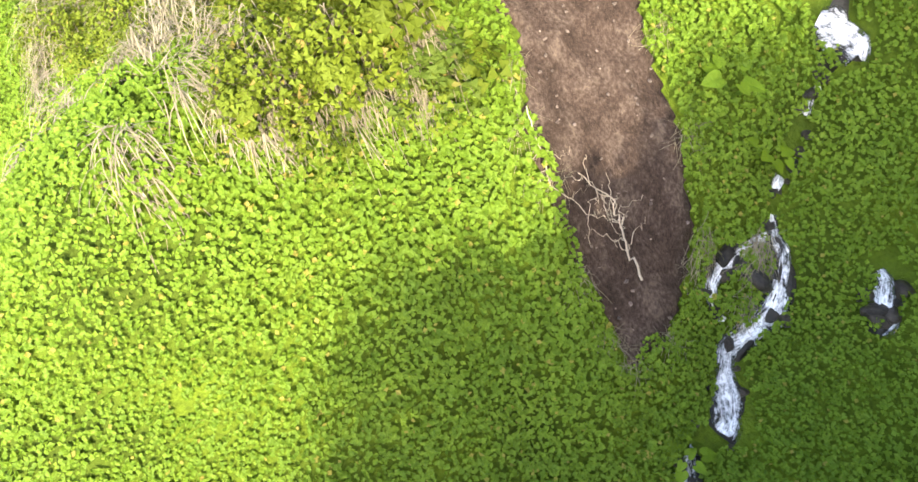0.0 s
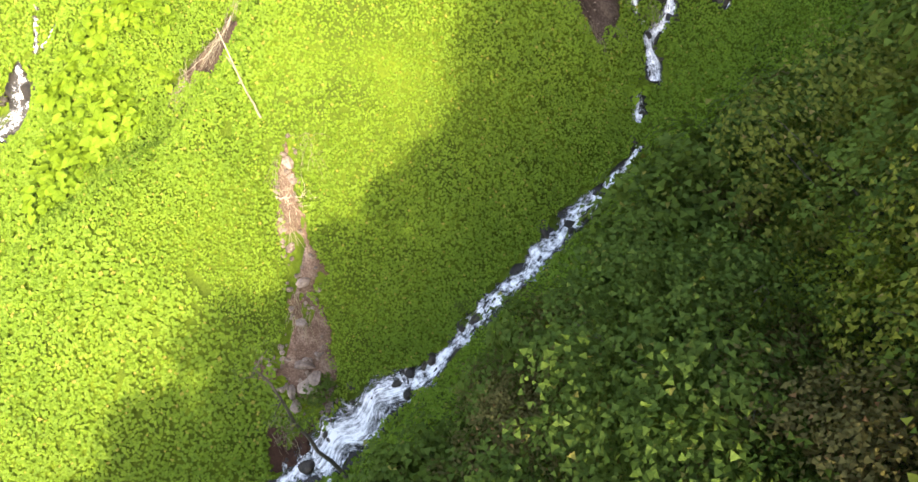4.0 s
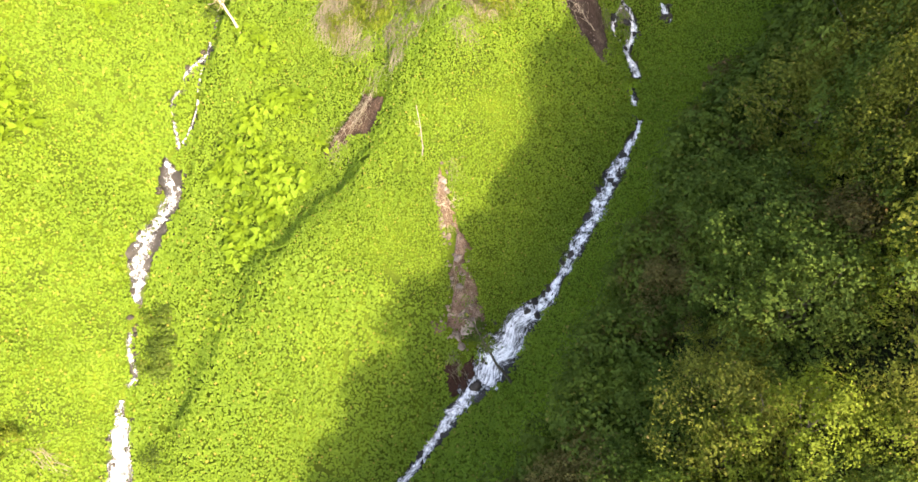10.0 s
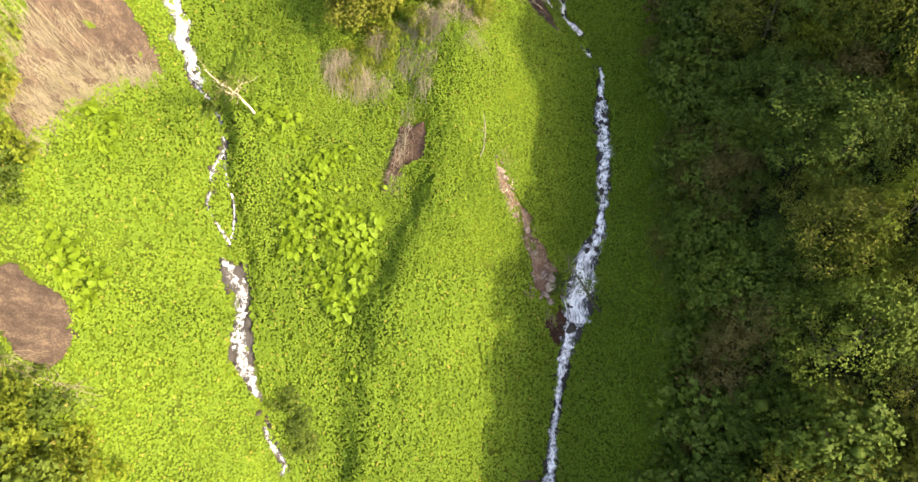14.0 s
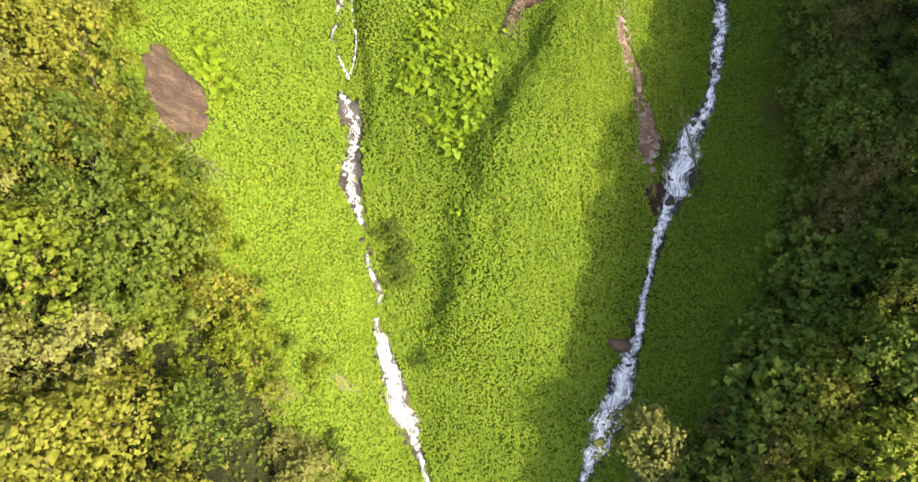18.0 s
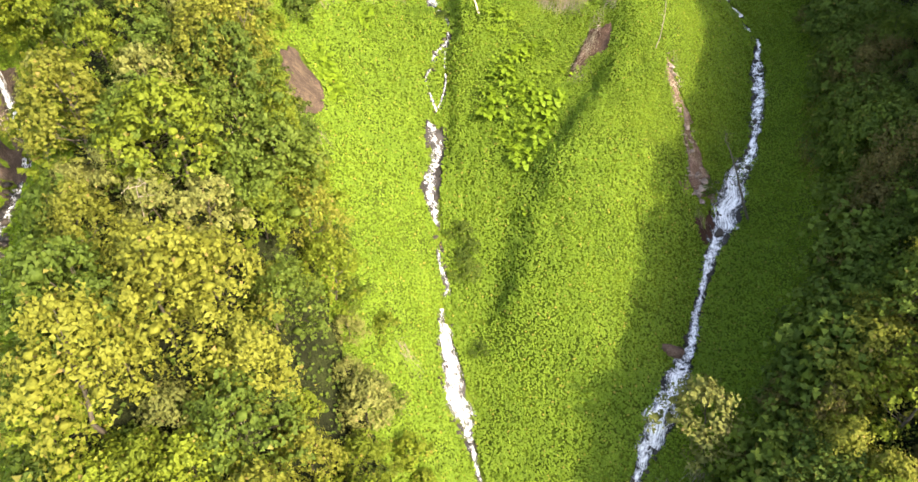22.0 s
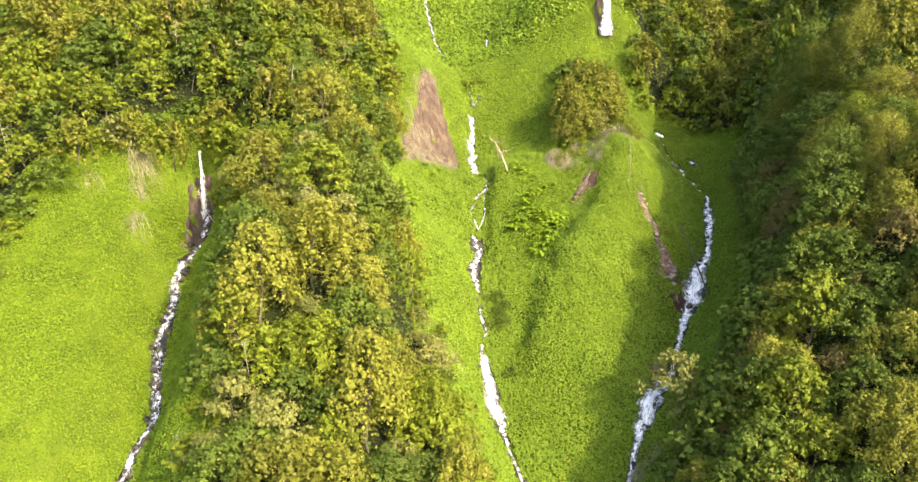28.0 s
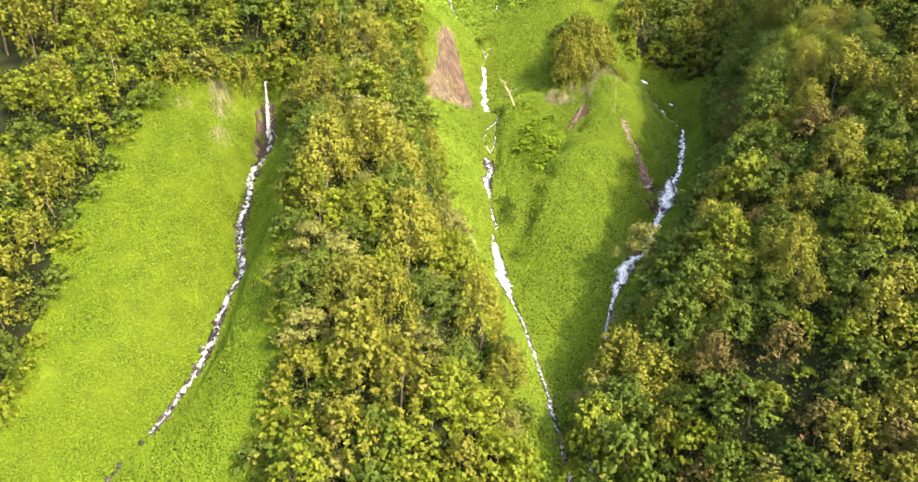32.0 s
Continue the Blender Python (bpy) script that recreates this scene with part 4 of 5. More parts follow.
SHAPES = {
    "yellow": [("forest_tree", "yellow-green broadleaf tree with an uneven crown on the slope", dict(height=6.6, spread=2.9, clumps=36, per_clump=104, leaf=0.21, clump_r=0.9, low=0.12)),
               ("forest_tree", "rounded yellow-green tree among other trees", dict(height=5.2, spread=2.6, clumps=30, per_clump=104, leaf=0.2, clump_r=0.88, low=0.08))],
    "green": [("forest_tree", "dense mid-green broadleaf tree on the slope", dict(height=6.2, spread=3.1, clumps=36, per_clump=104, leaf=0.21, clump_r=0.92, low=0.1)),
              ("forest_tree", "dark green bushy tree in the wood", dict(height=4.6, spread=2.7, clumps=30, per_clump=104, leaf=0.2, clump_r=0.9, low=0.06))],
    "olive": [("forest_tree", "tall olive-brown tree with hanging feathery twigs", dict(height=8.6, spread=2.8, clumps=40, per_clump=104, leaf=0.21, clump_r=0.9, low=0.14, droop=1.6, flat=0.9)),
              ("forest_tree", "olive-green tree with a ragged crown", dict(height=6.8, spread=2.9, clumps=36, per_clump=104, leaf=0.2, clump_r=0.88, low=0.1, droop=0.8))],
    "brown": [("forest_tree", "brownish half-dry tree with fine twigs at the wood's edge", dict(height=5.6, spread=2.5, clumps=32, per_clump=96, leaf=0.21, clump_r=0.85, low=0.1, droop=0.6))],
    "pale": [("forest_tree", "pale grey-green tree with open branches", dict(height=5.2, spread=2.4, clumps=26, per_clump=96, leaf=0.2, clump_r=0.8, low=0.15))],
    "shrub": [("shrub", "low leafy shrub at the wood's edge", dict(height=2.3, spread=1.7, clumps=14, per_clump=96, leaf=0.21, clump_r=0.7, low=0.05)),
              ("shrub", "low yellow-green shrub tangled with vines", dict(height=1.9, spread=1.6, clumps=13, per_clump=96, leaf=0.21, clump_r=0.68, low=0.05))],
}
SHRUB_TONE = ("green", "yellow")


def tone_of(kind, which):
    return SHRUB_TONE[which] if kind == "shrub" else kind


def tree_kind(kind, which, close=False):
    name, label, shape = SHAPES[kind][which]
    if close:
        shape = dict(shape, per_clump=int(shape["per_clump"] * 2.4), leaf=shape["leaf"] * 0.55)
    root = tagged(new(name), label, "shrub" if kind == "shrub" else "tree")
    trunk, crown = tree_parts(11 + which * 7 + len(kind) * 31, filled=not close, **shape)
    put("trunk", quick_mesh("trunk", *trunk, BARK, smooth=True), root)
    put("crown", quick_mesh("crown", *crown, TREE_LEAF[tone_of(kind, which)], smooth=True), root)
    return root


def far_shape(kind, which):
    """The same tree with fewer, larger leaves, for woods that stay far off."""
    shape = dict(SHAPES[kind][which][2])
    shape["per_clump"] = int(shape["per_clump"] * 0.28)
    shape["leaf"] *= 1.8
    shape["limbs"] = 999
    shape["filled"] = True
    return tree_parts(11 + which * 7 + len(kind) * 31, **shape)


PLACED = {k: [[] for _ in v] for k, v in SHAPES.items()}
FAR_PLACED = {k: [[] for _ in v] for k, v in SHAPES.items()}
CLOSE_PLACED = {k: [[] for _ in v] for k, v in SHAPES.items()}


def knoll_front(x, y):
    return -21 < x < -6 and 3 < y < 13


def far_off(x, y):
    """Woods that the camera never passes near."""
    return (y > 6 and not knoll_front(x, y)) or x > 14.5 or x < -54 or y < -52


def place_tree(kind, which, x, y, scale, turn, r=rng, tall=1.0):
    m = Matrix.Translation((x, y, float(land(x, y)) - 0.1)) @ pose(0, 0, 0, r.normal(0, 4), r.normal(0, 4), turn) @ Matrix.Diagonal((scale * r.uniform(0.9, 1.12), scale * r.uniform(0.9, 1.12), scale * tall * r.uniform(0.88, 1.15), 1))
    (FAR_PLACED if far_off(x, y) else CLOSE_PLACED if (0 < x < 14.5 and -28 < y < 15) or (knoll_front(x, y) and y < 7.5) else PLACED)[kind][which].append(m)


def plan_wood(poly, spacing, mix, size, seed, box=None, edge=3.5, low=0.65):
    """Scatter trees in an outline, no two too near each other, lower towards its rim."""
    r = np.random.default_rng(seed)
    xs, ys = [p[0] for p in poly], [p[1] for p in poly]
    x0, x1, y0, y1 = box or (min(xs), max(xs), min(ys), max(ys))
    taken = []
    tries = int((x1 - x0) * (y1 - y0) / spacing ** 2 * 9)
    tx, ty = r.uniform(x0, x1, tries), r.uniform(y0, y1, tries)
    ok = inside(tx, ty, poly)
    for line in ALL_STREAMS:
        ok &= away(tx, ty, line) > (1.0 if line is EAST_STREAM else 1.6)
    for bare in BARE:
        ok &= ~inside(tx, ty, bare)
    rim = away(tx, ty, [(a, b, 0) for a, b in poly + poly[:1]])
    names, weights = list(mix), np.array(list(mix.values()), float)
    for x, y, d in zip(tx[ok], ty[ok], rim[ok]):
        if d < 0.7:
            continue
        grow = float(np.clip(low + (1 - low) * (d - 1.5) / edge, low, 1))
        gap = spacing * (0.62 if d < 1.6 else 0.45 + 0.55 * grow)
        if any((x - a) ** 2 + (y - b) ** 2 < gap ** 2 for a, b in taken):
            continue
        taken.append((x, y))
        w = weights * np.exp(0.9 * np.array([float(ripple(x, y, 11, 71 + i)) for i in range(len(names))]))
        kind = names[r.choice(len(names), p=w / w.sum())]
        if d < 1.6:
            kind = "shrub"
            grow = 1
        place_tree(kind, r.integers(len(SHAPES[kind])), x, y, r.uniform(*size) * grow, r.uniform(0, 360), r)


plan_wood(SPUR_WOOD, 2.25, {"yellow": 3.0, "green": 3.2, "olive": 1.6, "pale": 1.4, "shrub": 0.8}, (0.7, 1.2), 1, box=(-62, -30, -75, 6))
plan_wood(SPUR_WOOD, 2.6, {"olive": 4.5, "yellow": 2, "green": 0.5, "pale": 1.4, "brown": 0.5}, (0.85, 1.2), 2, box=(-96, -40, 6, 42))
plan_wood(SPUR_WOOD, 3.3, {"green": 3, "olive": 1.6, "yellow": 3, "shrub": 0.5}, (0.8, 1.15), 3, box=(-100, -62, -75, 6))
plan_wood(KNOLL_WOOD, 2.5, {"olive": 3, "yellow": 1.5, "green": 0.6, "pale": 1.2, "brown": 1, "shrub": 1}, (0.5, 1.1), 4, edge=1.5)
plan_wood(NORTH_WOOD, 3.4, {"yellow": 3, "green": 1.0, "olive": 3}, (0.9, 1.2), 5)
plan_wood(EAST_WOOD, 1.95, {"green": 4.5, "olive": 2.4, "yellow": 1.2, "pale": 0.5, "brown": 0.8, "shrub": 0.8}, (0.55, 0.85), 6, box=(-24, 22, -74, 22), edge=4.0, low=0.9)
plan_wood(EAST_WOOD, 4.6, {"green": 3, "olive": 3, "yellow": 2}, (1.1, 1.45), 7, box=(22, 42, -72, 62))
plan_wood(UPPER_WOOD, 5.4, {"olive": 3, "green": 2, "yellow": 2}, (1.2, 1.6), 8)
plan_wood([(-150, -40), (-98, -40), (-98, 24), (-150, 24)], 5.6, {"olive": 2, "green": 2.5, "yellow": 2}, (1.2, 1.6), 9)
# single trees that stand by themselves
place_tree("pale", 0, -13.2, -31.6, 1.15, 40)
# trees on the shoulder between the northern and the eastern wood
for k in range(22):
    place_tree(("green", "olive", "yellow")[k % 3], k % 2 if k % 3 else 0, 12.5 + 0.5 * k + 1.6 * math.sin(k * 2.3), 13.6 + 0.95 * k + 1.4 * math.cos(k * 1.7), 1.0 + 0.12 * math.sin(k * 3.1), 70 * k)
# tall dark trees behind the front rank of the eastern wood
for k in range(26):
    place_tree(("green", "olive")[k % 2], 0, 12.2 + (k % 3) * 2.3 + 0.7 * math.sin(k * 1.9), -15.5 + 0.85 * k, 0.95 + 0.15 * math.sin(k * 2.7), 50 * k, tall=1.15)
# the vine-hung trees on the knoll
for tx, ty, ts, kind in ((-17.4, 7.6, 0.72, "olive"), (-15.4, 9.2, 0.82, "olive"), (-13, 8.8, 0.72, "pale"), (-11.4, 10.4, 0.85, "olive"), (-16.6, 11.6, 0.95, "olive"), (-13.8, 12.4, 1.0, "yellow"), (-10.2, 12.6, 0.9, "olive")):
    place_tree(kind, 0, tx, ty, ts, tx * 40)
# tall trees in front of the lower shaded stream
for tx, ty, ts, kind, which in ((-19, -45.5, 1.3, "olive", 1), (-21.6, -47, 1.25, "pale", 0), (-17.2, -42.6, 1.1, "yellow", 1), (-22.4, -51, 1.3, "yellow", 0), (-19.6, -50, 1.3, "green", 0), (-16.6, -47.5, 1.2, "olive", 1), (-21, -55.5, 1.3, "green", 0), (-23.6, -48.4, 0.9, "green", 1)):
    place_tree(kind, which, tx, ty, ts, tx * 50)
for tx, ty, ts in ((7.3, 6.3, 0.55), (5.8, 3.6, 0.5), (3.9, -7.6, 0.8), (4.8, -8.6, 0.75), (3.1, -13.4, 0.8), (4.0, -10.9, 0.8)):
    place_tree("brown", 0, tx, ty, ts, tx * 90)
# the front rank of tall trees above the shaded meadow, of uneven height and spacing
front = random.Random(41)
for (ax, ay), (bx, by) in zip(EAST_WOOD[:13], EAST_WOOD[1:14]):
    run = math.dist((ax, ay), (bx, by))
    steps = max(1, round(run / 3.4))
    for k in range(steps):
        f, inset = (k + front.uniform(0.2, 0.8)) / steps, front.uniform(3.6, 6.8)
        kind = front.choice(("green", "green", "olive", "green", "yellow"))
        place_tree(kind, 0, ax + (bx - ax) * f - (by - ay) / run * inset, ay + (by - ay) * f + (bx - ax) / run * inset, front.uniform(0.95, 1.2), front.uniform(0, 360), tall=front.uniform(0.7, 1.12) * (14.0 if ay > 0 else 7.1) / (1.1 * SHAPES[kind][0][2]["height"]))
# a dense low hem of bushes along the foot of the eastern wood
hem = random.Random(31)
for (ax, ay), (bx, by) in zip(EAST_WOOD[:13], EAST_WOOD[1:14]):
    run = math.dist((ax, ay), (bx, by))
    steps = max(1, int(run / 1.0))
    for k in range(steps):
        for near, far, low, high in ((0.0, 0.9, 0.9, 1.4), (1.2, 2.8, 1.4, 2.1)):
            f, inset = (k + hem.random()) / steps, hem.uniform(near, far)
            kind = "brown" if hem.random() < 0.22 else "shrub"
            place_tree(kind, 0, ax + (bx - ax) * f - (by - ay) / run * inset, ay + (by - ay) * f + (bx - ax) / run * inset, hem.uniform(low, high) * (0.45 if kind == "brown" else 1), hem.uniform(0, 360))
# trees on the ledge of the western waterfall and at the spur's rim
for tx, ty, ts, kind, which in ((-76.5, -13.6, 0.8, "olive", 1), (-74.6, -12.4, 0.7, "yellow", 1), (-72.8, -11.4, 0.75, "pale", 0), (-71, -10.6, 0.7, "olive", 1), (-69.2, -10, 0.7, "yellow", 0), (-67.4, -9.2, 0.65, "olive", 0), (-66, -7.6, 0.7, "yellow", 1), (-62.2, -7.4, 0.75, "olive", 1), (-60.6, -9.8, 0.8, "yellow", 0), (-59.4, -12.6, 0.75, "pale", 0), (-59.6, -15.4, 0.7, "yellow", 1), (-78, -16.4, 0.8, "green", 1)):
    place_tree(kind, which, tx, ty, ts, tx * 70)
for tx, ty in ((-42.3, -18.6), (-42.9, -17.1), (-41.6, -20.2), (-40.9, -18.6), (-42.2, -21.5)):
    place_tree("yellow", 1, tx, ty, 0.75, tx * 110)
place_tree("pale", 0, -36.6, -31.5, 0.8, 10)
# bushes on the knoll's steep front and beside the water
for bx, by, bs, kind, which in ((-17.6, 5.2, 0.75, "shrub", 1), (-15.8, 6.2, 0.75, "shrub", 1), (-13.6, 6.0, 0.75, "shrub", 1), (-19, 4.6, 0.68, "shrub", 1), (-12, 7.6, 0.75, "shrub", 1), (-17.2, 8, 0.75, "shrub", 1),
                               (-14.6, 8.2, 0.6, "shrub", 1), (-13.2, 4.6, 0.52, "shrub", 1), (-11.2, 6.2, 0.6, "shrub", 1), (-16.2, 4.6, 0.6, "shrub", 1), (-12, 5.6, 0.45, "shrub", 1), (-18.8, 6.6, 0.52, "shrub", 1), (-9.6, 8, 0.45, "shrub", 1), (-9.4, 5.2, 0.95, "shrub", 1), (-8.8, 6.7, 1.1, "shrub", 1), (-9.2, 8.4, 1.2, "shrub", 1), (-8.4, 8.0, 0.9, "shrub", 0), (-29.2, -13.2, 0.7, "shrub", 0), (-29.4, -15, 0.6, "shrub", 0), (-29.9, 6.6, 0.6, "shrub", 0),
                               (-6.6, -9.9, 0.6, "shrub", 0), (-1.5, -4.2, 0.4, "shrub", 0), (-28.2, -21.5, 0.6, "shrub", 0), (-28.9, -16, 0.75, "shrub", 0), (-28.6, -14.4, 0.7, "shrub", 0), (-35.9, -23.8, 0.7, "shrub", 1), (-31.6, 23.6, 0.7, "shrub", 1), (-29.6, 24.5, 0.8, "shrub", 1)):
    place_tree(kind, which, bx, by, bs, 60 * bs + bx * 30, tall=0.55 if which == 0 else 1.0)

for close, plan in ((False, PLACED), (True, CLOSE_PLACED)):
    for kind, lists in plan.items():
        for which, poses in enumerate(lists):
            if poses:
                first = tree_kind(kind, which, close)
                for m in poses[1:]:
                    copy_thing(first, m)
                first.matrix_basis = poses[0]


def build_far_woods():
    crowns, trunks = {}, []
    for kind, lists in FAR_PLACED.items():
        for which, poses in enumerate(lists):
            trunk, crown = far_shape(kind, which)
            for m in poses:
                rot, move = np.array(m.to_3x3()), np.array(m.translation)
                crowns.setdefault(tone_of(kind, which), []).append((crown[0] @ rot.T + move, crown[1]))
                trunks.append((trunk[0] @ rot.T + move, trunk[1]))
    for tone, pieces in crowns.items():
        tagged(new("distant_crowns", quick_mesh("distant_crowns", *join(pieces), FAR_LEAF[tone], smooth=True)), tone + " green tree crowns of the far woods", "woods", kind="stuff")
    tagged(new("distant_trunks", quick_mesh("distant_trunks", *join(trunks), BARK, smooth=True)), "grey trunks and limbs of the far woods", "woods", kind="stuff")


build_far_woods()

# ---- stones ----
def stone_mesh(name, mat, seed, flat=0.7, smooth=True, chip=6):
    """A worn boulder: a lumpy rounded block with a flatter base."""
    bm = bmesh.new()
    bmesh.ops.create_icosphere(bm, subdivisions=2 if smooth else 1, radius=1.0)
    r = random.Random(seed)
    off = Vector((r.uniform(0, 50), r.uniform(0, 50), r.uniform(0, 50)))
    cuts = [(Vector((r.uniform(-1, 1), r.uniform(-1, 1), r.uniform(-0.4, 1))).normalized(), r.uniform(0.55, 0.85)) for _ in range(chip)]
    for v in bm.verts:
        d = v.co.normalized()
        h = 1 + 0.28 * noise.noise(d * 1.4 + off) + 0.1 * noise.noise(d * 4 + off)
        p = d * h
        for n, k in cuts:
            over = p.dot(n) - k
            if over > 0:
                p -= n * over * 0.85
        v.co = Vector((p.x, p.y * 0.85, p.z * flat))
    for f in bm.faces:
        f.smooth = smooth
    me = bpy.data.meshes.new(name)
    bm.to_mesh(me)
    bm.free()
    me.materials.append(mat)
    return me


WET_STONES = [stone_mesh("wet_boulder", WETROCK, i) for i in range(6)]
DRY_STONES = [stone_mesh("dry_stone", DRYROCK, 20 + i, 0.6, False, 11) for i in range(5)]
srng = random.Random(5)


def set_stone(name, me, x, y, size, sink, label, group):
    z = float(land(x, y)) + size * 0.42 - sink
    m = Matrix.Translation((x, y, z)) @ pose(0, 0, 0, srng.uniform(-20, 20), srng.uniform(-20, 20), srng.uniform(0, 360)) @ Matrix.Diagonal((size * srng.uniform(0.8, 1.3), size * srng.uniform(0.7, 1.1), size * srng.uniform(0.7, 1.1), 1))
    ob = new(name, me)
    ob.matrix_basis = m
    tagged(ob, label, "rock", group)


def line_stream_with_stones(line, count, size, group):
    s, pts = smooth_line(line, 0.3)
    for _ in range(count):
        i = srng.randrange(1, len(pts) - 1)
        tx, ty = pts[i + 1][0] - pts[i - 1][0], pts[i + 1][1] - pts[i - 1][1]
        n = math.hypot(tx, ty) + 1e-6
        side = srng.choice((-1, 1)) * (pts[i][2] * srng.uniform(0.05, 0.6) + srng.uniform(0, 0.12))
        set_stone("boulder", srng.choice(WET_STONES), pts[i][0] - ty / n * side, pts[i][1] + tx / n * side, size * srng.uniform(0.4, 1.25), 0.05, "dark wet basalt boulder at the water's edge", group)


line_stream_with_stones(EAST_STREAM, 130, 0.24, "boulders of the shaded stream")
line_stream_with_stones(MID_STREAM, 110, 0.28, "boulders of the middle stream")
line_stream_with_stones(WEST_STREAM, 130, 0.38, "boulders of the western stream")
line_stream_with_stones(EAST_FORK, 5, 0.3, "boulders of the shaded stream")
line_stream_with_stones(EAST_RILL, 6, 0.35, "boulders of the shaded stream")
for bx, by, bs in ((0.1, 0.4, 0.5), (-0.8, -4.4, 0.38), (-1.3, -5.0, 0.42), (-1.5, -5.5, 0.34), (-2.0, -6.7, 0.4), (-2.3, -8.4, 0.45), (-3.0, -8.1, 0.4), (-2.7, -7.5, 0.35), (-5.4, -12.9, 0.3), (0.2, 12.4, 0.5), (1.4, 12.2, 0.3), (3.0, 13.2, 0.4), (0.5, 10.8, 0.28), (-5.7, -13.0, 0.5)):
    set_stone("boulder", srng.choice(WET_STONES), bx, by, bs, 0.05, "large dark wet boulder parting the stream", "boulders of the shaded stream")
set_stone("boulder", stone_mesh("brown_boulder", soil_material("brown_rock", (0.05, 0.03, 0.02), (0.1, 0.065, 0.045), (0.18, 0.13, 0.1)), 77), -12.7, -23.6, 0.95, 0.1, "large brown boulder beside the cascade", "boulders of the shaded stream")


def stones_in(poly, count, size, label, group, big=()):
    xs, ys = [p[0] for p in poly], [p[1] for p in poly]
    placed = 0
    while placed < count:
        x, y = srng.uniform(min(xs), max(xs)), srng.uniform(min(ys), max(ys))
        if inside(np.array([x]), np.array([y]), poly)[0]:
            set_stone("stone", srng.choice(DRY_STONES), x, y, size * srng.uniform(0.4, 1.3), -0.2, label, group)
            placed += 1
    for x, y, s in big:
        set_stone("stone", srng.choice(DRY_STONES), x, y, s, -0.16, label, group)


stones_in(ROCK_SCAR, 120, 0.17, "pale broken stone on the reddish earth", "stones of the washed-out strip", [(-10.0, -4.5, 0.4), (-9.7, -4.8, 0.35), (-9.2, -6.6, 0.35), (-8.4, -7.2, 0.4), (-7.4, -9.6, 0.5), (-7.0, -10.3, 0.6), (-6.8, -9.7, 0.45), (-7.6, -10.8, 0.5), (-7.2, -11.2, 0.45), (-8.1, -8.4, 0.35)])
stones_in(EARTH_SCAR, 90, 0.06, "small pale stone on the bare earth", "stones of the earth slide")


# ---- dead wood ----
GREYWOOD = bark_material("weathered_wood", (0.14, 0.11, 0.08), (0.4, 0.34, 0.27))


def wood_part(name, parent, path, r0, r1, mat, sides=6):
    co, q = tube(path, np.linspace(r0, r1, len(path)), sides)
    return put(name, quick_mesh(name, co, q, mat, smooth=True), parent)


def fallen_branch(name, label, stem, r0, twigs, seed, mat, spread=0.9, category="dead branch"):
    """A dead branch that lies on the slope, its twigs spread out over the ground."""
    r = np.random.default_rng(seed)
    root = tagged(new(name), label, category)

    def lay(points, lift):
        p = np.array(points, float)
        t = np.linspace(0, len(p) - 1, len(p) * 4)
        x, y = np.interp(t, range(len(p)), p[:, 0]), np.interp(t, range(len(p)), p[:, 1])
        x, y = x + r.normal(0, 0.04, len(t)), y + r.normal(0, 0.04, len(t))
        return np.stack([x, y, land(x, y) + lift + 0.05 * r.random(len(t))], -1)

    main = lay(stem, 0.34)
    wood_part("stem", root, main, r0, r0 * 0.35, mat)
    for _ in range(twigs):
        i = r.integers(1, len(main) - 1)
        d = main[min(i + 1, len(main) - 1)] - main[i - 1]
        a = math.atan2(d[1], d[0]) + r.choice([-1, 1]) * r.uniform(0.4, 1.2)
        ln = spread * r.uniform(0.4, 1.3)
        p = [main[i][:2], main[i][:2] + ln * 0.5 * np.array([math.cos(a), math.sin(a)]), main[i][:2] + ln * np.array([math.cos(a + r.normal(0, 0.5)), math.sin(a + r.normal(0, 0.5))])]
        tw = lay(p, 0.32)
        tw[0] = main[i]
        wood_part("twig", root, tw, r0 * 0.45, r0 * 0.15, mat, 5)
    return root


fallen_branch("fallen_branch", "bleached fallen branch with twigs on the bare earth", [(-2.03, 9.54), (-2.62, 9.66), (-3.21, 9.81), (-3.57, 9.92), (-4.34, 9.45)], 0.032, 15, 1, DEADWOOD, 0.8)
fallen_branch("fallen_branch", "thin bleached root trailing down the earth slide", [(-5.86, 9.22), (-5.14, 8.9), (-4.48, 8.7), (-3.72, 9.13), (-3.26, 9.73)], 0.018, 9, 2, DEADWOOD, 0.7)
fallen_branch("fallen_branch", "dry twigs lying in the washed-out strip", [(-10.2, -5.6), (-9.6, -5.3), (-9.2, -5.0)], 0.03, 9, 3, DEADWOOD, 0.6)
fallen_branch("fallen_branch", "dead branches over the reddish bank", [(-15.8, 0.0), (-16.2, -0.7), (-16.9, -1.3), (-18.2, -2.2)], 0.022, 20, 4, GREYWOOD, 0.9)


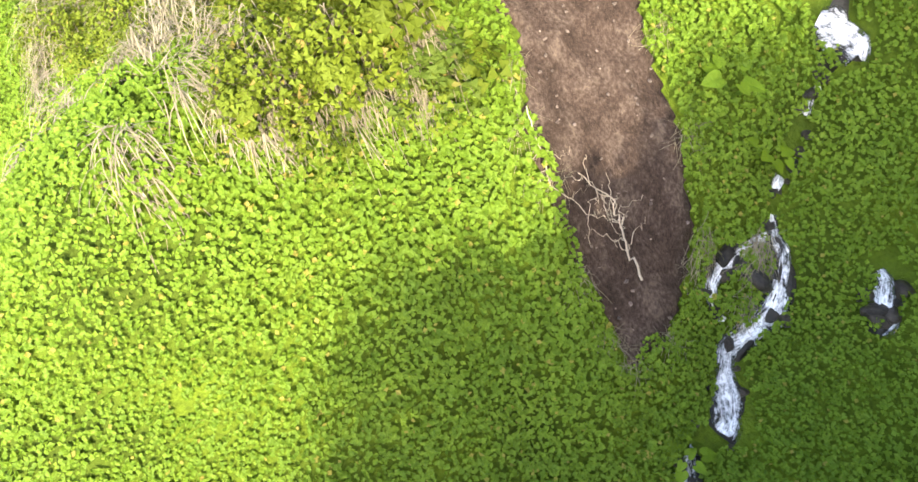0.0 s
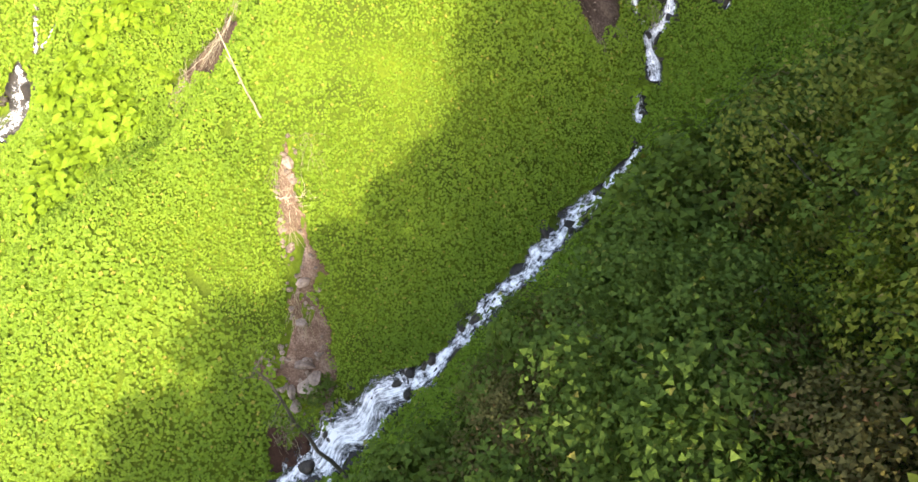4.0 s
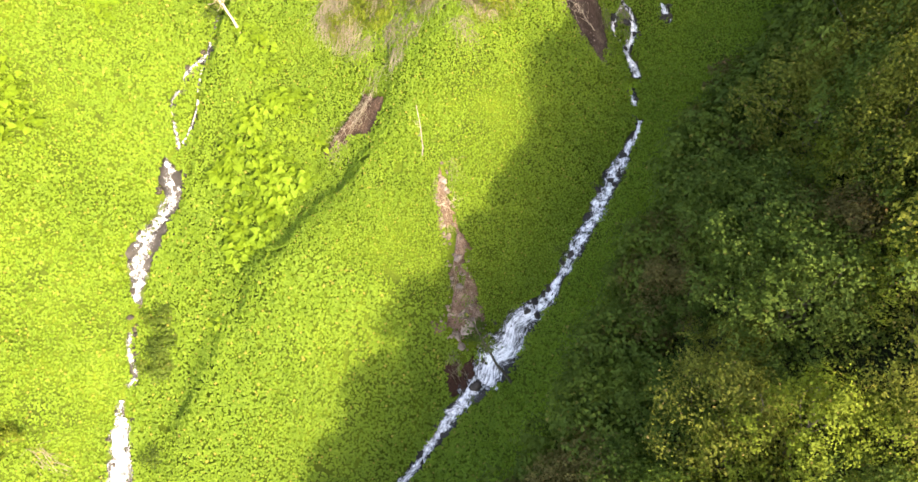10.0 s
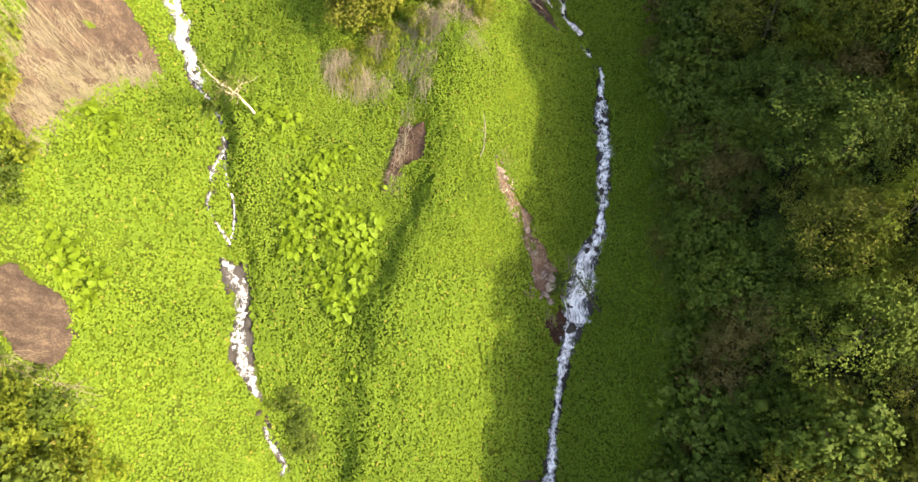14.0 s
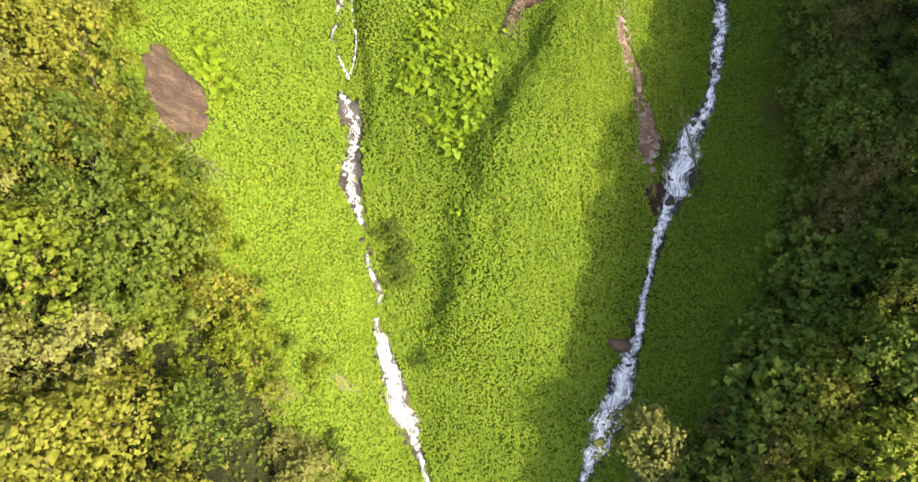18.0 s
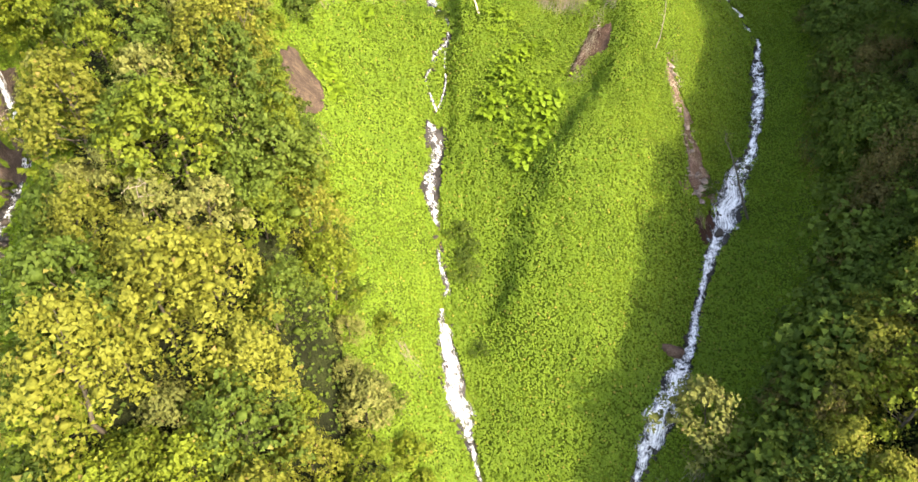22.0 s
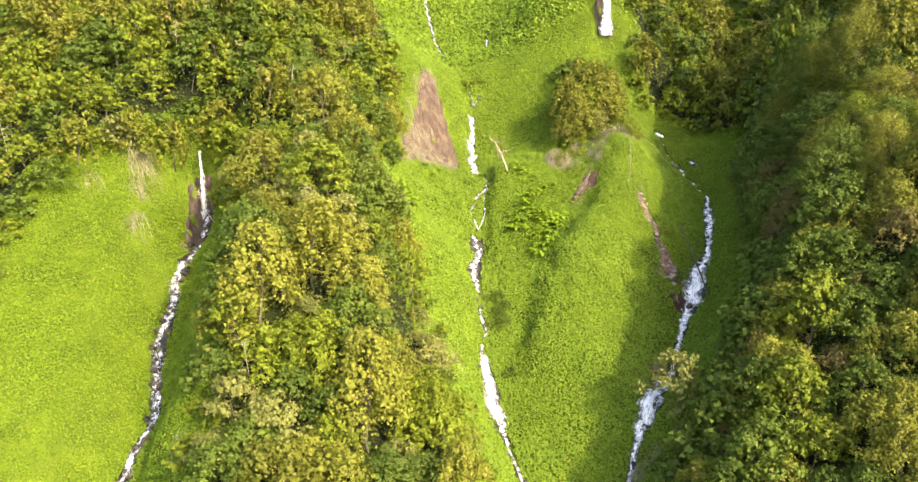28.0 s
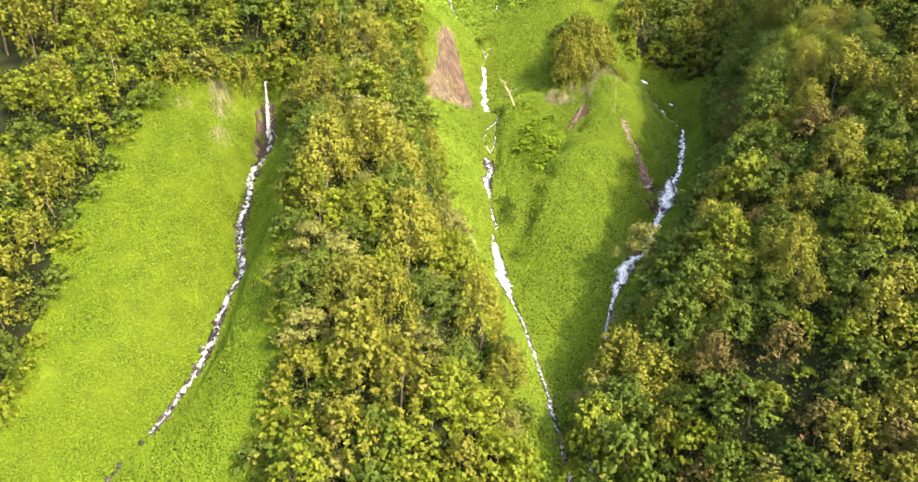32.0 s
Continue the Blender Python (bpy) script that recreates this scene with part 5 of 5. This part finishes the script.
def bare_tree(name, label, base, top, r0, seed, limbs, reach, mat=DEADWOOD, tuft=None, bend=0.06):
    """A leafless or nearly leafless tree: leaning stem, crooked limbs, a few twigs."""
    r = np.random.default_rng(seed)
    root = tagged(new(name), label, "dead tree")
    path = branch_path(r, base, top, bend * math.dist(base, top), 9)
    wood_part("stem", root, path, r0, r0 * 0.4, mat, 7)
    tips = []
    for _ in range(limbs):
        start = path[r.integers(4, 9)]
        d = r.normal(0, 1, 3)
        d[2] = abs(d[2]) * 0.7
        end = start + d / np.linalg.norm(d) * reach * r.uniform(0.5, 1.2)
        limb = branch_path(r, start, end, 0.14 * reach, 6)
        wood_part("limb", root, limb, r0 * 0.45, r0 * 0.12, mat, 5)
        tips.append(end)
        for _ in range(2):
            e2 = limb[3] + r.normal(0, 0.4 * reach, 3)
            wood_part("twig", root, branch_path(r, limb[3], e2, 0.08 * reach, 4), r0 * 0.2, r0 * 0.07, mat, 4)
    if tuft:
        pts = np.concatenate([t + r.normal(0, 0.3 * reach, (45, 3)) for t in tips])
        co, fs = loose_leaves(pts, 0.16, r)
        put("leaves", quick_mesh("leaves", co, fs, tuft), root)
    return root


def loose_leaves(p, size, r):
    n = len(p)
    nor = r.normal(0, 0.5, (n, 3)) + np.array([0, 0, 0.6])
    nor /= np.linalg.norm(nor, axis=1, keepdims=True)
    a = np.cross(nor, r.normal(0, 1, (n, 3)))
    a /= np.linalg.norm(a, axis=1, keepdims=True)
    b = np.cross(nor, a)
    s = size * r.uniform(0.6, 1.3, (n, 1))
    co = np.stack([p + a * s * 0.6, p + b * s * 0.35, p - a * s * 0.55, p - b * s * 0.35], 1).reshape(-1, 3)
    return co, np.arange(n * 4).reshape(n, 4)


bare_tree("leaning_tree", "pale leaning trunk with a thin grey twiggy crown beside the waterfall", (-26.4, 3.6, float(land(-26.4, 3.6)) - 0.2), (-28.2, 3.6, 79.4), 0.11, 1, 9, 1.3, DEADWOOD, TREE_LEAF["pale"])
bare_tree("leaning_tree", "mossy thin tree leaning over the shaded stream", (-3.2, -12.7, float(land(-3.2, -12.7)) - 0.2), (-6.9, -11.8, 70.2), 0.12, 2, 6, 1.0, BARK, TREE_LEAF["green"])
bare_tree("dead_pole", "thin bleached leafless stem standing in the meadow", (-11.5, -3.8, float(land(-11.5, -3.8)) - 0.2), (-11.6, -4.3, 79.6), 0.05, 3, 3, 0.4, GREYWOOD, None, 0.015)
bare_tree("dead_tree", "bleached dead tree at the shady wood's edge", (8.2, 2.2, float(land(8.2, 2.2)) - 0.2), (6.8, 1.6, float(land(8.2, 2.2)) + 2.6), 0.06, 4, 8, 1.2)
bare_tree("dead_tree", "twisted white dead tree above the western waterfall", (-61.9, -12.6, float(land(-61.9, -12.6)) - 0.3), (-63.0, -14.2, float(land(-61.9, -12.6)) + 4.2), 0.06, 5, 8, 1.5)
for i, (dx, dy, dh) in enumerate(((-44, -20, 6.2), (-48.5, -27, 6.6), (-43.5, -35, 5.8), (-51, -40, 6.2), (-53, -8, 7.5), (-60, 4, 8.5), (-68, -1, 8), (-84, -14, 8))):
    gz = float(land(dx, dy))
    bare_tree("dead_tree", "weathered bare limbs sticking out of the wood", (dx, dy, gz - 0.3), (dx + 0.6 * math.sin(i * 2.1), dy - 0.8, gz + dh * 0.8), 0.045, 30 + i, 6, 1.1, GREYWOOD)


# ---- hanging dry vines, dead grass and rusty ferns ----
def strands(name, label, category, spots, count, length, width, mat, seed, lift=0.25, messy=0.8):
    """Dry stalks that hang down the slope from the given spots (x, y, radius)."""
    r = np.random.default_rng(seed)
    k = 5
    co, n = [], 0
    for sx, sy, sr in spots:
        m = int(count * sr * sr)
        a, q = r.uniform(0, 2 * np.pi, m), np.sqrt(r.random(m)) * sr
        x, y = sx + q * np.cos(a), sy + q * np.sin(a)
        head = -land_normal(x, y)[:, :2] * -1
        ang = np.arctan2(head[:, 1], head[:, 0]) + r.normal(0, messy, m)
        ln = length * r.uniform(0.4, 1.3, m)
        top = lift * r.uniform(0.3, 2.2, m) * (1 - 0.6 * q / sr)
        wd = width * r.uniform(0.6, 1.5, m)
        rows = []
        for i in range(k):
            t = i / (k - 1)
            bend = 0.25 * np.sin(t * 3 + a * 5) * ln * 0.3
            px = x + np.cos(ang) * ln * t - np.sin(ang) * bend
            py = y + np.sin(ang) * ln * t + np.cos(ang) * bend
            pz = land(px, py) + 0.18 + top * (1 - (2 * t - 0.7) ** 2 * 0.5)
            rows.append(np.stack([np.stack([px - np.sin(ang) * wd * (1 - 0.6 * t), py + np.cos(ang) * wd * (1 - 0.6 * t), pz], -1), np.stack([px + np.sin(ang) * wd, py - np.cos(ang) * wd, pz], -1)], 1))
        co.append(np.stack(rows, 1).reshape(-1, 3))
        n += m
    base = np.arange(n)[:, None, None] * (2 * k)
    i = np.arange(k - 1)[None, :, None] * 2
    faces = (base + i + np.array([0, 1, 3, 2])[None, None]).reshape(-1, 4)
    tagged(new(name, quick_mesh(name, np.concatenate(co), faces, mat)), label, category, kind="stuff")


strands("dry_vines", "tangle of straw-coloured dead vines hanging over the knoll", "dry vines", [(-14.8, 3.4, 1.1), (-10.4, 2.4, 0.7), (-12.6, 4.2, 1.0), (-17, 3, 0.8), (-9.6, 4.8, 0.8), (-15.4, 6.0, 1.0), (-13.6, 2.6, 0.8), (-14.2, 1.4, 0.6)], 300, 0.8, 0.011, STRAW, 1, 0.35, 0.9)
strands("dry_vines", "matted straw-coloured dead vines draped over the knoll", "dry vines", [(-19.6, 5.4, 1.3), (-18.2, 4.2, 0.9), (-11.2, 4.6, 1.1), (-10.2, 5.6, 1.0), (-9.2, 6.8, 1.0), (-8.8, 8.2, 1.0), (-16.4, 5.8, 0.9), (-13, 5.4, 1.0)], 260, 1.2, 0.01, STRAW, 11, 0.9, 0.6)
strands("dry_vines", "straw-coloured dead vines below the western ledge", "dry vines", [(-68.4, -17.6, 0.9), (-70.2, -13.5, 1.2), (-58.6, -16.5, 1.0), (-57.6, -33, 0.7), (-56.5, -41, 0.7), (-72, -9.2, 1.4), (-70.6, -9.8, 1.4), (-71, -11.4, 1.2), (-69, -18, 0.9), (-60, -9.6, 0.8), (-59, -12.2, 0.8), (-74.5, -14.8, 0.8)], 38, 1.8, 0.014, STRAW, 2, 0.4)
strands("dry_grass", "pale dead grass at the foot of the bare cliff", "dry grass", [(-35, 10.8, 1.0), (-36.6, 10.4, 1.1), (-38.4, 9.2, 1.2), (-39.8, 7.6, 1.2), (-41.2, 5.6, 1.2), (-41.8, 3.6, 0.9), (-40.6, 9.6, 1.0), (-38, 12.2, 0.6), (-37.2, 18, 0.6), (-33.8, 11, 0.5), (-39.6, 11, 0.8), (-34.2, 10.6, 0.7), (-37.4, 9.6, 1.0), (-39, 8.2, 1.1), (-40.8, 6.4, 1.1)], 210, 1.0, 0.01, STRAW, 3, 0.2)
strands("dry_grass", "straw-coloured stalks hanging over the bare cliff", "dry grass", [(-38.2, 18.4, 0.8), (-37, 18.6, 0.8), (-39.6, 16, 0.7), (-40.2, 13.4, 0.8), (-40.8, 11.2, 0.9), (-41.4, 9, 0.9), (-38.6, 17.2, 0.6), (-36.4, 16.8, 0.4), (-39.4, 12, 0.7), (-38.6, 14.4, 0.4), (-37.2, 13, 0.4)], 45, 1.3, 0.012, STRAW, 21, 0.3, 0.5)
strands("dry_vines", "brown dead vines hanging down the shaded wood's edge", "dry vines", [(ax + 0.5 + k % 3 * 0.4, ay, 0.7) for k, (ax, ay) in enumerate([(EAST_WOOD[i][0] + (EAST_WOOD[i + 1][0] - EAST_WOOD[i][0]) * f, EAST_WOOD[i][1] + (EAST_WOOD[i + 1][1] - EAST_WOOD[i][1]) * f) for i in range(1, 12) for f in (0.1, 0.45, 0.8)])], 30, 1.6, 0.01, RUST, 22, 1.0, 0.6)
strands("dry_grass", "rusty dead ferns along the shaded wood's foot", "dead ferns", [(1.6, -9.9, 0.7), (1.5, -11, 0.8), (1.5, -12.2, 0.7), (1.3, -13.4, 0.6), (0.4, -17, 0.5), (-2.0, -22.8, 0.5), (3.0, -7.4, 0.8), (6.8, 2.6, 0.7), (8.8, 5.4, 0.7)], 170, 0.8, 0.008, RUST, 4, 0.7, 1.2)
strands("dry_grass", "yellowish grass tuft between the stream's arms", "grass", [(-0.1, 12.6, 0.5), (0.3, 11.6, 0.35), (-1.4, 11.6, 0.35), (-0.3, 12.9, 0.3)], 420, 0.5, 0.007, STRAW, 5, 0.25)
strands("dry_grass", "dry roots and stalks along the washed-out strip", "dry grass", [(-10.2, -4.9, 0.5), (-9.6, -5.9, 0.5), (-8.2, -8, 0.6), (-7.6, -12.2, 0.6), (-9.4, -3.6, 0.4)], 130, 0.7, 0.008, STRAW, 6, 0.2)
strands("dry_grass", "straw-coloured grass at the cascade's foot", "dry grass", [(-17.2, -34.4, 0.7), (-15.6, -34, 0.6), (-13.2, -33.6, 0.6), (-42.6, -12.6, 0.9), (-40.4, -13.4, 0.6), (-34.5, -24, 0.6)], 110, 1.1, 0.014, STRAW, 7, 0.35)
strands("dry_grass", "fine roots and dead stalks along the rim of the earth slide", "dry grass", [(-6.64, 9.62, 0.4), (-5.63, 8.95, 0.4), (-4.51, 8.74, 0.4), (-3.02, 8.14, 0.4), (-1.76, 7.97, 0.4), (-0.99, 8.04, 0.4), (-0.55, 9.37, 0.4), (-1.21, 11.02, 0.4), (-3.01, 12.36, 0.4), (-4.94, 13.24, 0.4)], 260, 0.45, 0.005, STRAW, 9, 0.12, 1.4)
strands("dry_grass", "brown dead twigs on the bare bank", "dry grass", [(-16.4, -0.8, 0.8), (-17.6, -2.6, 0.8), (-15.6, 0.8, 0.6)], 130, 1.0, 0.009, STRAW, 8, 0.2, 1.2)


# ---- large-leaved plants ----
def heart_leaf(seed):
    """A big heart-shaped leaf, folded a little along its rib, with its stalk end at the origin."""
    r = random.Random(seed)
    rim = [(0.0, 0.0), (-0.16, 0.2), (-0.36, 0.16), (-0.46, -0.05), (-0.42, -0.35), (-0.25, -0.65), (0.0, -0.95)]
    rim += [(-x, y) for x, y in rim[-2:0:-1]]
    bm = bmesh.new()
    mid = bm.verts.new((0, -0.3, 0.02))
    vs = [bm.verts.new((x * r.uniform(0.92, 1.08), y, 0.16 * abs(x) + 0.1 * y * y * -1 + r.uniform(-0.02, 0.02))) for x, y in rim]
    for a, b in zip(vs, vs[1:] + vs[:1]):
        bm.faces.new((mid, a, b))
    me = bpy.data.meshes.new("leaf")
    bm.to_mesh(me)
    bm.free()
    me.materials.append(BROAD)
    return me


LEAVES = [heart_leaf(i) for i in range(4)]
STALK = quick_mesh("stalk", *tube([(0, 0, -0.3), (0, 0.05, 0.3), (0, 0.02, 0.75)], [0.025, 0.02, 0.014], 5), BROAD, smooth=True)


def taro(seed, leaves):
    r = random.Random(seed)
    root = tagged(new("taro_plant"), "leafy taro plant with large bright heart-shaped leaves", "plant", "large-leaved plants in the meadow")
    for i in range(leaves):
        a = 360 * i / leaves + r.uniform(-25, 25)
        h, out = r.uniform(0.35, 0.75), r.uniform(0.15, 0.6)
        s = r.uniform(0.32, 0.54)
        put("leaf", r.choice(LEAVES), root, m=pose(out * math.sin(radians(-a)) * -1, -out * math.cos(radians(a)), h, r.uniform(-25, 25), r.uniform(-12, 12), a) @ Matrix.Diagonal((s, s, s, 1)))
    put("stalk", STALK, root)
    return root


def taro_patch():
    r = random.Random(9)
    kinds = [taro(i, 6 + i % 3) for i in range(5)]
    spots = []
    for poly, count in (([(-27, -4), (-25.5, -0.5), (-20.5, 0.6), (-18.6, -3), (-20.2, -7), (-23.8, -10.5), (-25, -7)], 130), ([(-41, -3), (-39, -3), (-38, -6.5), (-41.5, -11), (-42, -8)], 22), ([(-39.5, 3), (-37, 3.5), (-36.5, 7), (-38.5, 8)], 14), ([(-26.5, 4), (-24, 4), (-22, 2), (-25, 1)], 9)):
        xs, ys = [p[0] for p in poly], [p[1] for p in poly]
        k = 0
        while k < count:
            x, y = r.uniform(min(xs), max(xs)), r.uniform(min(ys), max(ys))
            if inside(np.array([x]), np.array([y]), poly)[0] and not any(inside(np.array([x]), np.array([y]), b)[0] for b in BARE):
                spots.append((x, y))
                k += 1
    spots += [(-3.1, 13.8), (-1.4, 14.0), (1.3, 7.7), (-32.8, -11), (-24, -14)]
    for i, (x, y) in enumerate(spots):
        s = r.uniform(0.75, 1.2)
        m = Matrix.Translation((x, y, float(land(x, y)))) @ pose(0, 0, 0, 12, 0, r.uniform(0, 360)) @ Matrix.Diagonal((s, s, s, 1))
        if i < len(kinds):
            kinds[i].matrix_basis = m
        else:
            copy_thing(kinds[i % len(kinds)], m)


taro_patch()
